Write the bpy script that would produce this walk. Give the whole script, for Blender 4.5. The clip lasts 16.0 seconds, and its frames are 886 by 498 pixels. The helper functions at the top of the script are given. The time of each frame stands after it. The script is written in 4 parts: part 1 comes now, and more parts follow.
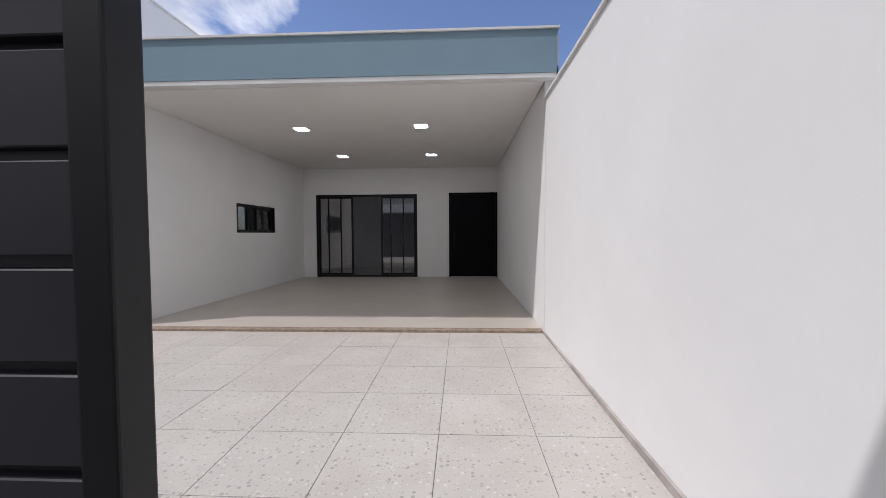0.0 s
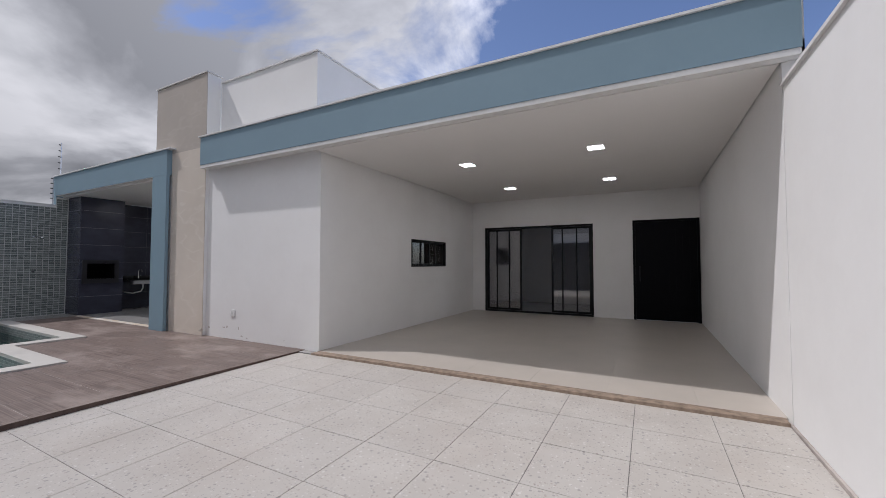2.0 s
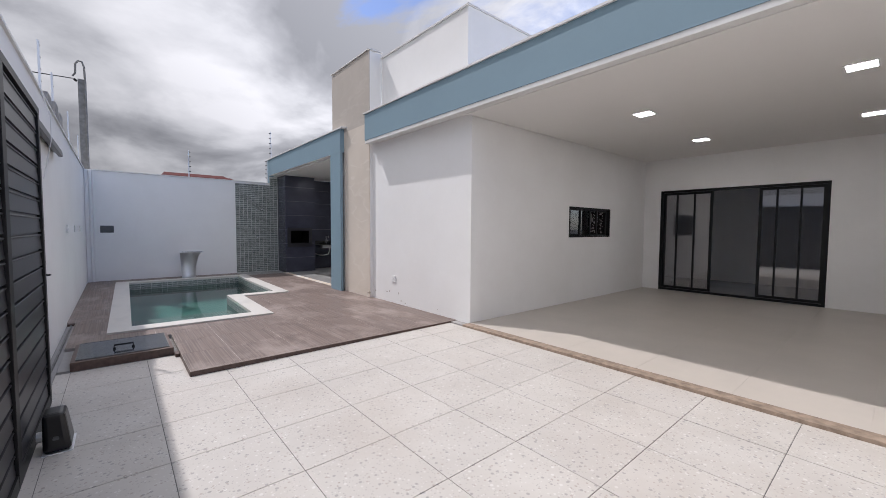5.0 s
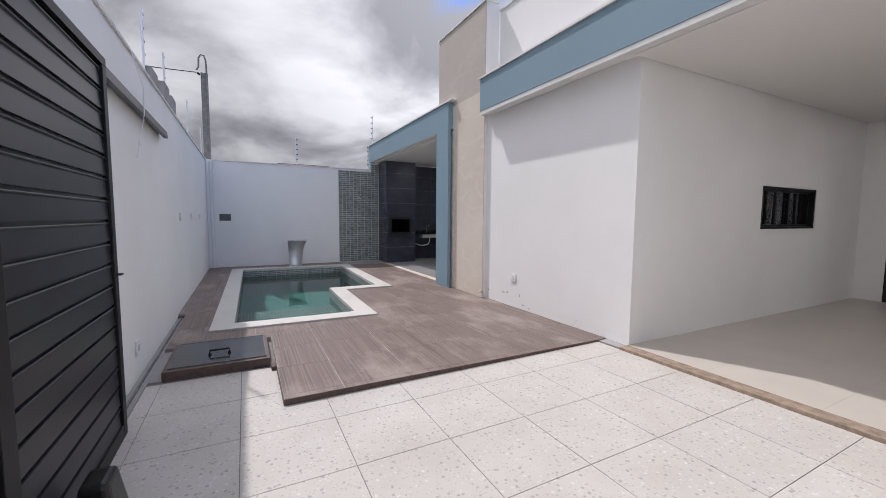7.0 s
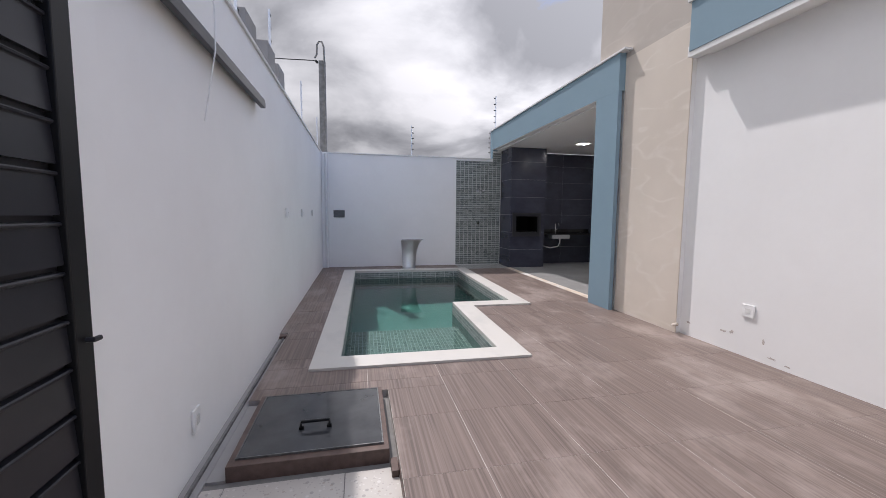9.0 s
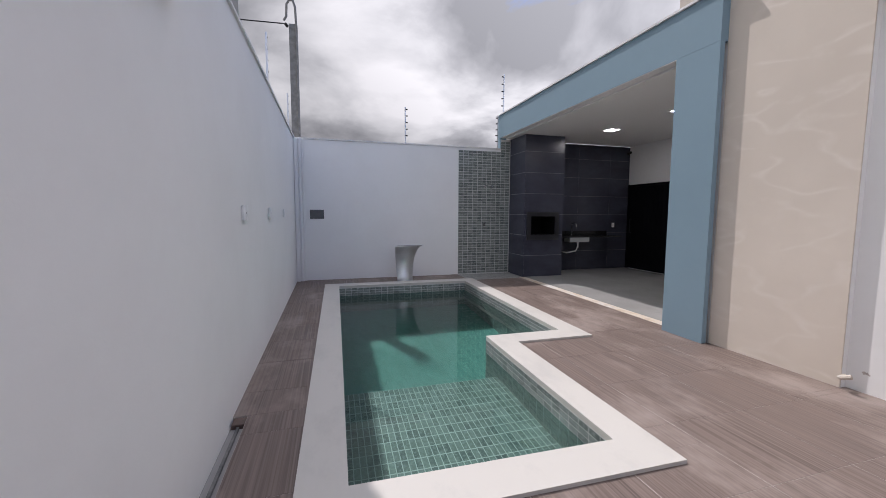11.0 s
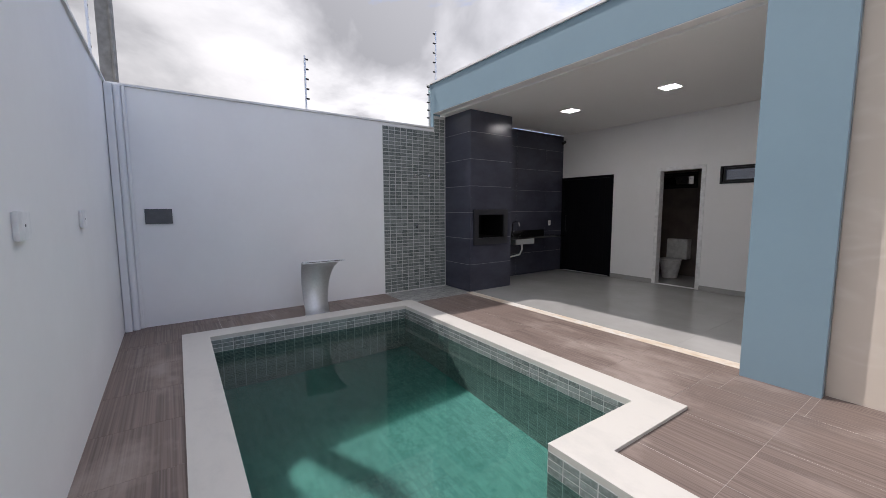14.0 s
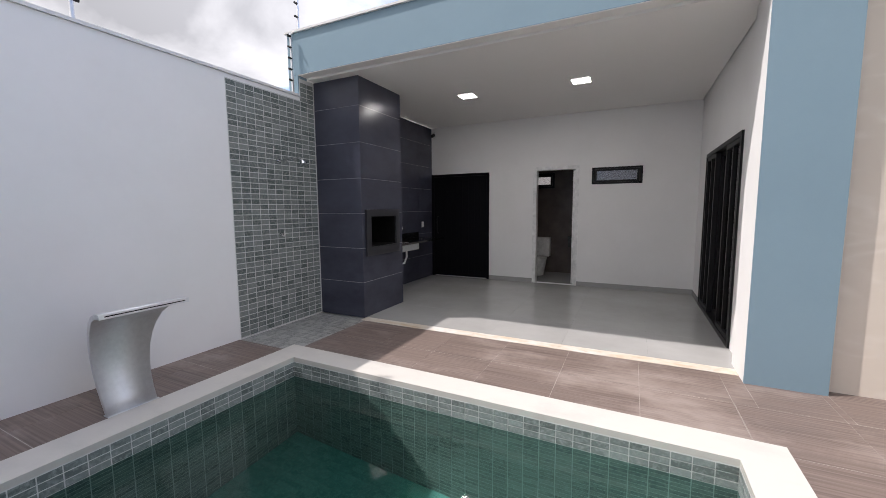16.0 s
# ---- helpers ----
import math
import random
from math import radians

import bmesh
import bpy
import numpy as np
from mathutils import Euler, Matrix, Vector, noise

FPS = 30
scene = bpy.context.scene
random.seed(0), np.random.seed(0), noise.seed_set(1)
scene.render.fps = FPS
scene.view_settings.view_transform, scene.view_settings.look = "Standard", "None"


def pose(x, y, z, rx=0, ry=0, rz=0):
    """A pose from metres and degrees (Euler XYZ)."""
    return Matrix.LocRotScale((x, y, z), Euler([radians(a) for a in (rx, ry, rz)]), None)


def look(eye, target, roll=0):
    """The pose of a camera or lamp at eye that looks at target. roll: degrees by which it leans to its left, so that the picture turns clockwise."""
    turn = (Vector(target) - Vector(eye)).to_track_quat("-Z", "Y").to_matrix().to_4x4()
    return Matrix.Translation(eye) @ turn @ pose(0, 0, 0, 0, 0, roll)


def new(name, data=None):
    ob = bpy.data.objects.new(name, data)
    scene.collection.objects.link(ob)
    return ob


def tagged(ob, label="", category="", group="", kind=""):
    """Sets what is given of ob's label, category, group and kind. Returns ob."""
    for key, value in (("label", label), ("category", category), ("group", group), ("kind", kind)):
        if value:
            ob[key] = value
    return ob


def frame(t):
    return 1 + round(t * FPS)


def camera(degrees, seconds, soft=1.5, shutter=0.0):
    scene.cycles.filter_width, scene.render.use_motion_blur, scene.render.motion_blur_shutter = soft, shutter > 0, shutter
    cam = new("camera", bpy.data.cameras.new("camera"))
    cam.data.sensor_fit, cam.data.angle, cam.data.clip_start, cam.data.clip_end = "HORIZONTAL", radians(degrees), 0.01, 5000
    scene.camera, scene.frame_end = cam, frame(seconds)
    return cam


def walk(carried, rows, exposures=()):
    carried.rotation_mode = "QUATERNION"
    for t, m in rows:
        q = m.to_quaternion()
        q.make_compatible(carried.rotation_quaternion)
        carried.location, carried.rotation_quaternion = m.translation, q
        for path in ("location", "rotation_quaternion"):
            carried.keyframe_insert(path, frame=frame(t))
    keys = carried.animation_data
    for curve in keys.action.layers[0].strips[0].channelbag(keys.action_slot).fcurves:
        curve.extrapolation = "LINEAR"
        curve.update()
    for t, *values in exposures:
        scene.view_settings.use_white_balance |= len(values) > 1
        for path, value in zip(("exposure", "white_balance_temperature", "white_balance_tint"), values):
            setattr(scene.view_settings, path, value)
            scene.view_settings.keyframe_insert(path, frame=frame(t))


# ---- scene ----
cam = camera(97.5, 16.0, soft=0.7)
PATH = [
    (0, (-0.131, -0.195, 1.223), (-0.221, 1.802, 1.144), -0.3),
    (0.5, (-0.049, 0.149, 1.231), (-0.458, 2.106, 1.182), -0.3),
    (1, (-0.046, 0.245, 1.273), (-0.655, 2.15, 1.25), -0.2),
    (1.5, (-0.061, 0.326, 1.308), (-0.844, 2.166, 1.331), -0.1),
    (2, (-0.139, 0.382, 1.341), (-1.071, 2.15, 1.414), -0.0),
    (2.5, (-0.17, 0.457, 1.371), (-1.301, 2.104, 1.451), 0.2),
    (3, (-0.184, 0.548, 1.4), (-1.55, 2.008, 1.44), 0.4),
    (3.5, (-0.151, 0.631, 1.429), (-1.707, 1.887, 1.411), 0.4),
    (4, (-0.153, 0.659, 1.424), (-1.741, 1.873, 1.364), 0.3),
    (4.2, (-0.186, 0.665, 1.417), (-1.728, 1.937, 1.344), 0.3),
    (6.3, (-1.172, 0.949, 1.403), (-2.717, 2.21, 1.249), 0.5),
    (6.5, (-1.326, 0.971, 1.401), (-2.949, 2.129, 1.243), 0.5),
    (7, (-1.773, 1.039, 1.393), (-3.55, 1.944, 1.231), 0.4),
    (7.5, (-2.258, 1.044, 1.382), (-4.125, 1.74, 1.213), 0.5),
    (8, (-2.709, 1.091, 1.377), (-4.626, 1.635, 1.205), 0.4),
    (8.5, (-3.179, 1.097, 1.372), (-5.118, 1.556, 1.196), 0.4),
    (9, (-3.625, 1.059, 1.38), (-5.572, 1.48, 1.199), 0.5),
    (9.2, (-3.807, 1.047, 1.367), (-5.755, 1.461, 1.189), 0.5),
    (11.5, (-5.848, 0.781, 1.378), (-7.741, 1.402, 1.196), -0.0),
    (12, (-6.239, 0.759, 1.421), (-8.109, 1.444, 1.235), -0.2),
    (12.5, (-6.596, 0.696, 1.438), (-8.437, 1.452, 1.245), -0.1),
    (13, (-6.94, 0.689, 1.443), (-8.741, 1.534, 1.24), -0.2),
    (13.5, (-7.406, 0.675, 1.435), (-9.139, 1.652, 1.229), -0.2),
    (14, (-7.874, 0.672, 1.438), (-9.501, 1.816, 1.231), -0.2),
    (14.5, (-8.365, 0.72, 1.435), (-9.839, 2.055, 1.23), -0.2),
    (15, (-8.873, 0.734, 1.427), (-10.155, 2.255, 1.223), -0.2),
    (15.5, (-9.373, 0.801, 1.429), (-10.449, 2.474, 1.222), -0.4),
    (16, (-9.885, 0.826, 1.431), (-10.756, 2.615, 1.222), -0.4),
]
walk(cam, [(t, look(eye, target, roll)) for t, eye, target, roll in PATH],
     [(0, -0.29, 6150, 15), (0.5, -0.46, 6150, 15), (1, -0.54, 6150, 15), (2, -0.46, 6150, 15), (3, -0.25, 6150, 15), (4.2, -0.01, 6200, 15), (8, 0.07, 6250, 16), (9, 0.13, 6300, 16), (11.5, 0.0, 6350, 17), (13, 0.13, 6400, 16), (14, 0.22, 6450, 15), (16, 0.52, 6500, 15)])

# ---------------------------------------------------------------- light
SUN_WAY = Vector((0.595, 0.283, -1.0)).normalized()
SUN_EL = math.asin(-SUN_WAY.z)
SUN_AZ = math.atan2(-SUN_WAY.x, -SUN_WAY.y)
sun_data = bpy.data.lights.new("sun", "SUN")
sun_data.energy, sun_data.angle, sun_data.color = 3.0, radians(0.9), (1.0, 0.96, 0.91)
sun = new("sun", sun_data)
sun.matrix_world = look((0, 0, 30), Vector((0, 0, 30)) + SUN_WAY)

world = bpy.data.worlds.new("world")
scene.world = world
world.use_nodes = True
wt = world.node_tree
wt.nodes.clear()


def wn(kind, **values):
    n = wt.nodes.new(kind)
    for key, value in values.items():
        n.inputs[key].default_value = value
    return n


sky = wt.nodes.new("ShaderNodeTexSky")
sky.sky_type, sky.sun_disc, sky.sun_elevation, sky.sun_rotation = "NISHITA", False, SUN_EL, SUN_AZ
coord = wt.nodes.new("ShaderNodeTexCoord")
split = wt.nodes.new("ShaderNodeSeparateXYZ")
wt.links.new(coord.outputs["Generated"], split.inputs[0])


def wmath(op, a, b, clamp=False):
    n = wt.nodes.new("ShaderNodeMath")
    n.operation, n.use_clamp = op, clamp
    for i, v in enumerate((a, b)):
        if isinstance(v, (int, float)):
            n.inputs[i].default_value = v
        else:
            wt.links.new(v, n.inputs[i])
    return n.outputs[0]


height = wmath("ADD", wmath("MAXIMUM", split.outputs["Z"], 0.0), 0.22)
plane = wt.nodes.new("ShaderNodeCombineXYZ")
wt.links.new(wmath("DIVIDE", split.outputs["X"], height), plane.inputs["X"])
wt.links.new(wmath("DIVIDE", split.outputs["Y"], height), plane.inputs["Y"])


def wnoise(scale, detail, rough, shift=0.0):
    m = wt.nodes.new("ShaderNodeMapping")
    m.inputs["Location"].default_value = (shift, shift * 0.7, 0)
    wt.links.new(plane.outputs[0], m.inputs["Vector"])
    n = wn("ShaderNodeTexNoise", Scale=scale, Detail=detail, Roughness=rough, Distortion=0.35)
    wt.links.new(m.outputs[0], n.inputs["Vector"])
    return n.outputs["Fac"]


def wramp(fac, *stops):
    r = wt.nodes.new("ShaderNodeValToRGB")
    while len(r.color_ramp.elements) < len(stops):
        r.color_ramp.elements.new(0.5)
    for e, (at, c) in zip(r.color_ramp.elements, stops):
        e.position, e.color = at, (*c, 1)
    wt.links.new(fac, r.inputs[0])
    return r.outputs[0]


shade = wramp(wnoise(1.25, 7, 0.52, 3.1), (0.36, (0.40, 0.41, 0.43)), (0.46, (0.64, 0.65, 0.67)), (0.53, (0.92, 0.93, 0.94)), (0.64, (1.22, 1.22, 1.22)))
# clear sky opens towards the garage side
open_side = wmath("ADD", wmath("MULTIPLY", split.outputs["Y"], 0.62), wmath("MULTIPLY", split.outputs["X"], 0.42))
cover = wmath("SUBTRACT", wmath("ADD", wmath("MULTIPLY", wnoise(1.3, 8, 0.55, 7.3), 1.5), -0.18), wmath("MULTIPLY", open_side, 0.75))
mask = wramp(cover, (0.36, (0, 0, 0)), (0.5, (1, 1, 1)))
blue = wt.nodes.new("ShaderNodeMix")
blue.data_type, blue.blend_type = "RGBA", "MULTIPLY"
blue.inputs[0].default_value = 1.0
wt.links.new(sky.outputs[0], blue.inputs[6])
blue.inputs[7].default_value = (0.15, 0.15, 0.17, 1)
# thicker, greyer cloud to the west, thinner over the house
thin = wmath("ADD", wmath("MULTIPLY", wmath("ADD", open_side, 0.42, True), 1.0), wmath("ADD", wmath("MULTIPLY", wmath("MAXIMUM", split.outputs["Z"], 0.0), 1.05), 0.30))
cloud = wt.nodes.new("ShaderNodeMix")
cloud.data_type, cloud.blend_type = "RGBA", "MULTIPLY"
cloud.inputs[0].default_value = 1.0
wt.links.new(shade, cloud.inputs[6])
grey = wt.nodes.new("ShaderNodeCombineXYZ")
for k in range(3):
    wt.links.new(thin, grey.inputs[k])
wt.links.new(grey.outputs[0], cloud.inputs[7])
mixed = wt.nodes.new("ShaderNodeMix")
mixed.data_type = "RGBA"
wt.links.new(mask, mixed.inputs[0])
wt.links.new(blue.outputs[2], mixed.inputs[6])
wt.links.new(cloud.outputs[2], mixed.inputs[7])
back = wn("ShaderNodeBackground", Strength=1.0)
wt.links.new(mixed.outputs[2], back.inputs["Color"])
wout = wt.nodes.new("ShaderNodeOutputWorld")
wt.links.new(back.outputs[0], wout.inputs[0])

# ---------------------------------------------------------------- materials


class Mat:
    """A node material built step by step; coordinates are the place in the world."""

    def __init__(self, name, rough=0.6, metal=0.0, spec=0.5):
        self.m = bpy.data.materials.new(name)
        self.m.use_nodes = True
        self.t = self.m.node_tree
        self.b = self.t.nodes["Principled BSDF"]
        self.b.inputs["Roughness"].default_value = rough
        self.b.inputs["Metallic"].default_value = metal
        self.b.inputs["Specular IOR Level"].default_value = spec
        self.pos = self.t.nodes.new("ShaderNodeNewGeometry").outputs["Position"]
        self.height = None

    def math(self, op, a, b=0.0, clamp=False):
        n = self.t.nodes.new("ShaderNodeMath")
        n.operation, n.use_clamp = op, clamp
        for i, v in enumerate((a, b)):
            if isinstance(v, (int, float)):
                n.inputs[i].default_value = v
            else:
                self.t.links.new(v, n.inputs[i])
        return n.outputs[0]

    def at(self, scale=(1, 1, 1), shift=None):
        n = self.t.nodes.new("ShaderNodeMapping")
        n.inputs["Scale"].default_value = scale
        self.t.links.new(self.pos, n.inputs["Vector"])
        if shift is not None:
            self.t.links.new(shift, n.inputs["Location"])
        return n.outputs[0]

    def noise(self, scale, detail=4, rough=0.55, stretch=(1, 1, 1), shift=None):
        n = self.t.nodes.new("ShaderNodeTexNoise")
        n.inputs["Scale"].default_value, n.inputs["Detail"].default_value, n.inputs["Roughness"].default_value = scale, detail, rough
        self.t.links.new(self.at(stretch, shift), n.inputs["Vector"])
        return n.outputs["Fac"]

    def spots(self, scale, size, soft, stretch=(1, 1, 1)):
        n = self.t.nodes.new("ShaderNodeTexVoronoi")
        n.inputs["Scale"].default_value = scale
        self.t.links.new(self.at(stretch), n.inputs["Vector"])
        return self.span(n.outputs["Distance"], size + soft, size), n

    def span(self, fac, lo, hi):
        n = self.t.nodes.new("ShaderNodeMapRange")
        n.inputs["From Min"].default_value, n.inputs["From Max"].default_value = lo, hi
        self.t.links.new(fac, n.inputs["Value"])
        return n.outputs[0]

    def chance(self):
        return self.t.nodes.new("ShaderNodeObjectInfo").outputs["Random"]

    def island(self):
        return self.t.nodes.new("ShaderNodeNewGeometry").outputs["Random Per Island"]

    def mix(self, fac, a, b, blend="MIX"):
        n = self.t.nodes.new("ShaderNodeMix")
        n.data_type, n.blend_type = "RGBA", blend
        for i, v in ((0, fac), (6, a), (7, b)):
            if isinstance(v, tuple):
                n.inputs[i].default_value = (*v, 1)
            elif isinstance(v, (int, float)):
                n.inputs[i].default_value = v
            else:
                self.t.links.new(v, n.inputs[i])
        return n.outputs[2]

    def color(self, c):
        if isinstance(c, tuple):
            self.b.inputs["Base Color"].default_value = (*c, 1)
        else:
            self.t.links.new(c, self.b.inputs["Base Color"])
        return self

    def rough(self, r):
        self.t.links.new(r, self.b.inputs["Roughness"])
        return self

    def bump(self, fac, strength=0.2, distance=0.01):
        n = self.t.nodes.new("ShaderNodeBump")
        n.inputs["Strength"].default_value, n.inputs["Distance"].default_value = strength, distance
        self.t.links.new(fac, n.inputs["Height"])
        if self.height is not None:
            self.t.links.new(self.height, n.inputs["Normal"])
        self.height = n.outputs[0]
        self.t.links.new(self.height, self.b.inputs["Normal"])
        return self


def plaster(name, c, dirt, rough=0.75, amount=0.5, grain=60):
    m = Mat(name, rough, spec=0.25)
    f = m.span(m.noise(0.9, 6, 0.6), 0.42, 0.75)
    col = m.mix(m.math("MULTIPLY", f, amount), c, dirt)
    col = m.mix(m.math("MULTIPLY", m.span(m.noise(14, 3), 0.35, 0.75), 0.10), col, dirt)
    return m.color(col).bump(m.noise(grain, 3), 0.10, 0.004).bump(m.noise(3.0, 2), 0.12, 0.02).m


M_WHITE = plaster("white_paint", (0.86, 0.855, 0.845), (0.77, 0.76, 0.745))
M_CEIL = plaster("ceiling_paint", (0.80, 0.785, 0.765), (0.75, 0.735, 0.715), amount=0.3)
M_BLUE = plaster("blue_paint", (0.225, 0.325, 0.390), (0.195, 0.285, 0.345), 0.6, 0.4)


def make_stucco(name, a, b, pale):
    m = Mat(name, 0.5, spec=0.3)
    wide, fine = m.noise(0.9, 3, 0.5, (1, 1, 0.7)), m.noise(3.1, 5, 0.6, (1, 1, 1.6))
    col = m.mix(m.span(wide, 0.32, 0.72), a, b)
    col = m.mix(m.math("MULTIPLY", m.span(fine, 0.45, 0.75), 0.28), col, b)
    # long trowel marks, a little paler
    sweep = m.span(m.math("ABSOLUTE", m.math("SUBTRACT", m.noise(1.5, 2, 0.5, (0.7, 1, 1.7)), 0.5)), 0.03, 0.0)
    col = m.mix(m.math("MULTIPLY", m.math("MULTIPLY", sweep, m.span(fine, 0.4, 0.6)), 0.4), col, pale)
    return m.color(col).bump(fine, 0.08, 0.006).m


M_BEIGE = make_stucco("beige_polished_stucco", (0.71, 0.635, 0.55), (0.61, 0.54, 0.465), (0.80, 0.74, 0.67))
M_BEIGE_OLD = make_stucco("greyed_beige_stucco", (0.53, 0.475, 0.42), (0.44, 0.395, 0.35), (0.60, 0.55, 0.50))
M_CAP = plaster("white_cap", (0.78, 0.78, 0.77), (0.5, 0.48, 0.45), 0.7, 0.5)
M_CEMENT = plaster("grey_cement", (0.36, 0.35, 0.34), (0.24, 0.23, 0.22), 0.9, 0.8)
M_STREET = plaster("asphalt", (0.10, 0.098, 0.095), (0.06, 0.06, 0.058), 0.9, 0.8)


def make_speckled():
    m = Mat("speckled_floor_tile", 0.42, spec=0.35)
    base = m.mix(m.span(m.noise(2.2, 5), 0.35, 0.7), (0.55, 0.52, 0.48), (0.475, 0.443, 0.405))
    base = m.mix(m.math("MULTIPLY", m.chance(), 0.35), base, (0.48, 0.455, 0.425))
    # scattered round chips, dark and pale, of two sizes
    for scale, size, soft, share, amount, dark, pale in ((24.0, 0.20, 0.08, 0.46, 0.54, (0.20, 0.195, 0.195), (0.70, 0.685, 0.66)), (33.0, 0.21, 0.08, 0.30, 0.45, (0.27, 0.205, 0.165), (0.68, 0.66, 0.63)), (60.0, 0.24, 0.10, 0.34, 0.42, (0.24, 0.225, 0.21), (0.66, 0.64, 0.61))):
        dot, cells = m.spots(scale, size, soft, (1, 1, 0))
        lot = m.t.nodes.new("ShaderNodeSeparateColor")
        m.t.links.new(cells.outputs["Color"], lot.inputs[0])
        base = m.mix(m.math("MULTIPLY", m.math("MULTIPLY", dot, m.math("LESS_THAN", lot.outputs[0], share)), amount), base, dark)
        base = m.mix(m.math("MULTIPLY", m.math("MULTIPLY", dot, m.math("GREATER_THAN", lot.outputs[0], 0.86)), 0.5), base, pale)
    base = m.mix(m.math("MULTIPLY", m.span(m.noise(0.8, 5, 0.6), 0.48, 0.72), 0.35), base, (0.44, 0.38, 0.33))
    return m.color(base).bump(m.noise(40, 3), 0.08, 0.003).m


def make_deck():
    m = Mat("brown_ribbed_porcelain", 0.5, spec=0.35)
    n = m.t.nodes.new("ShaderNodeTexNoise")
    n.inputs["Scale"].default_value, n.inputs["Detail"].default_value = 1.0, 3
    shift = m.t.nodes.new("ShaderNodeCombineXYZ")
    m.t.links.new(m.math("MULTIPLY", m.chance(), 40.0), shift.inputs["X"])
    m.t.links.new(m.math("MULTIPLY", m.chance(), 17.0), shift.inputs["Y"])
    m.t.links.new(m.at((0.6, 75, 1), shift.outputs[0]), n.inputs["Vector"])
    rib = n.outputs["Fac"]
    wide = m.noise(1.0, 4, 0.6, (0.9, 7, 1), shift.outputs[0])
    col = m.mix(m.span(rib, 0.36, 0.64), (0.105, 0.078, 0.068), (0.215, 0.166, 0.145))
    col = m.mix(m.math("MULTIPLY", m.span(wide, 0.35, 0.7), 0.55), col, (0.215, 0.163, 0.14))
    dust = m.math("MULTIPLY", m.span(m.noise(1.1, 6, 0.65, (0.8, 1.4, 1)), 0.50, 0.66), 0.7)
    col = m.mix(dust, col, (0.34, 0.28, 0.25))
    return m.color(col).rough(m.span(wide, -0.6, 1.6)).bump(rib, 0.35, 0.003).m


def make_floor(name, a, b, rough):
    m = Mat(name, rough, spec=0.4)
    c = m.mix(m.span(m.noise(1.3, 6, 0.6), 0.3, 0.7), a, b)
    c = m.mix(m.math("MULTIPLY", m.chance(), 0.2), c, b)
    return m.color(c).m


def make_mosaic(name, a, b, c, per_object, rough=0.28):
    m = Mat(name, rough, spec=0.5)
    r = m.chance() if per_object else m.island()
    col = m.mix(m.span(r, 0.1, 0.9), a, b)
    col = m.mix(m.span(m.noise(38, 4, 0.6), 0.45, 0.8), col, c)
    return m.color(col).bump(m.noise(60, 3), 0.15, 0.002).m


def make_dark_tile():
    m = Mat("graphite_porcelain", 0.24, spec=0.42)
    c = m.mix(m.span(m.noise(1.7, 7, 0.65, (1, 1, 1.8)), 0.35, 0.72), (0.038, 0.040, 0.058), (0.070, 0.073, 0.100))
    c = m.mix(m.math("MULTIPLY", m.chance(), 0.3), c, (0.058, 0.062, 0.085))
    return m.color(c).m


def plain(name, c, rough=0.4, metal=0.0, spec=0.5, vary=0.12, scale=12):
    m = Mat(name, rough, metal, spec)
    dark = tuple(v * (1 - 2.2 * vary) for v in c)
    return m.color(m.mix(m.span(m.noise(scale, 4), 0.35, 0.75), c, dark)).m


def make_marble():
    m = Mat("white_coping_stone", 0.45, spec=0.4)
    f = m.span(m.noise(1.6, 8, 0.7, (1, 1.6, 1)), 0.50, 0.72)
    c = m.mix(m.math("MULTIPLY", f, 0.5), (0.57, 0.545, 0.505), (0.42, 0.41, 0.39))
    return m.color(c).bump(m.noise(30, 3), 0.05, 0.003).m


def make_sill():
    m = Mat("sandy_threshold_stone", 0.6, spec=0.3)
    c = m.mix(m.span(m.noise(2.4, 6, 0.65, (1, 3, 1)), 0.38, 0.66), (0.62, 0.60, 0.57), (0.56, 0.44, 0.31))
    c = m.mix(m.math("MULTIPLY", m.span(m.noise(11, 4, 0.6), 0.5, 0.75), 0.5), c, (0.42, 0.31, 0.21))
    return m.color(c).bump(m.noise(40, 3), 0.1, 0.003).m


M_TILE = make_speckled()
M_DECK = make_deck()
M_GARAGE = make_floor("beige_porcelain_floor", (0.54, 0.49, 0.435), (0.48, 0.44, 0.39), 0.34)
M_PATIO = make_floor("grey_porcelain_floor", (0.43, 0.425, 0.415), (0.35, 0.345, 0.335), 0.16)
M_MOSAIC = make_mosaic("green_grey_mosaic", (0.085, 0.105, 0.102), (0.20, 0.225, 0.215), (0.30, 0.31, 0.285), True)
M_MOSAIC_REST = make_mosaic("green_grey_mosaic_field", (0.085, 0.105, 0.102), (0.20, 0.225, 0.215), (0.30, 0.31, 0.285), False)
M_POOL = make_mosaic("pool_grey_mosaic", (0.12, 0.142, 0.135), (0.225, 0.255, 0.245), (0.36, 0.39, 0.375), False)
# deep floor tile: the green of the deeper water is put into its colour
M_DEEP = make_mosaic("pool_mosaic_water_teal", (0.10, 0.255, 0.232), (0.155, 0.34, 0.31), (0.22, 0.43, 0.395), False)
M_SHOWER = make_mosaic("grey_shower_mosaic", (0.20, 0.205, 0.20), (0.32, 0.325, 0.315), (0.44, 0.44, 0.42), True, 0.4)
M_DARK = make_dark_tile()
M_GROUT = plain("pale_grout", (0.64, 0.65, 0.63), 0.85, 0, 0.2, 0.08)
# grout kept near the tile colour to paint in the blur of murky water
M_GROUT_TEAL = plain("murk_green_grout", (0.19, 0.34, 0.31), 0.85, 0, 0.2, 0.1)
M_GROUT_GREY = plain("grey_grout", (0.34, 0.34, 0.33), 0.85, 0, 0.2, 0.15)
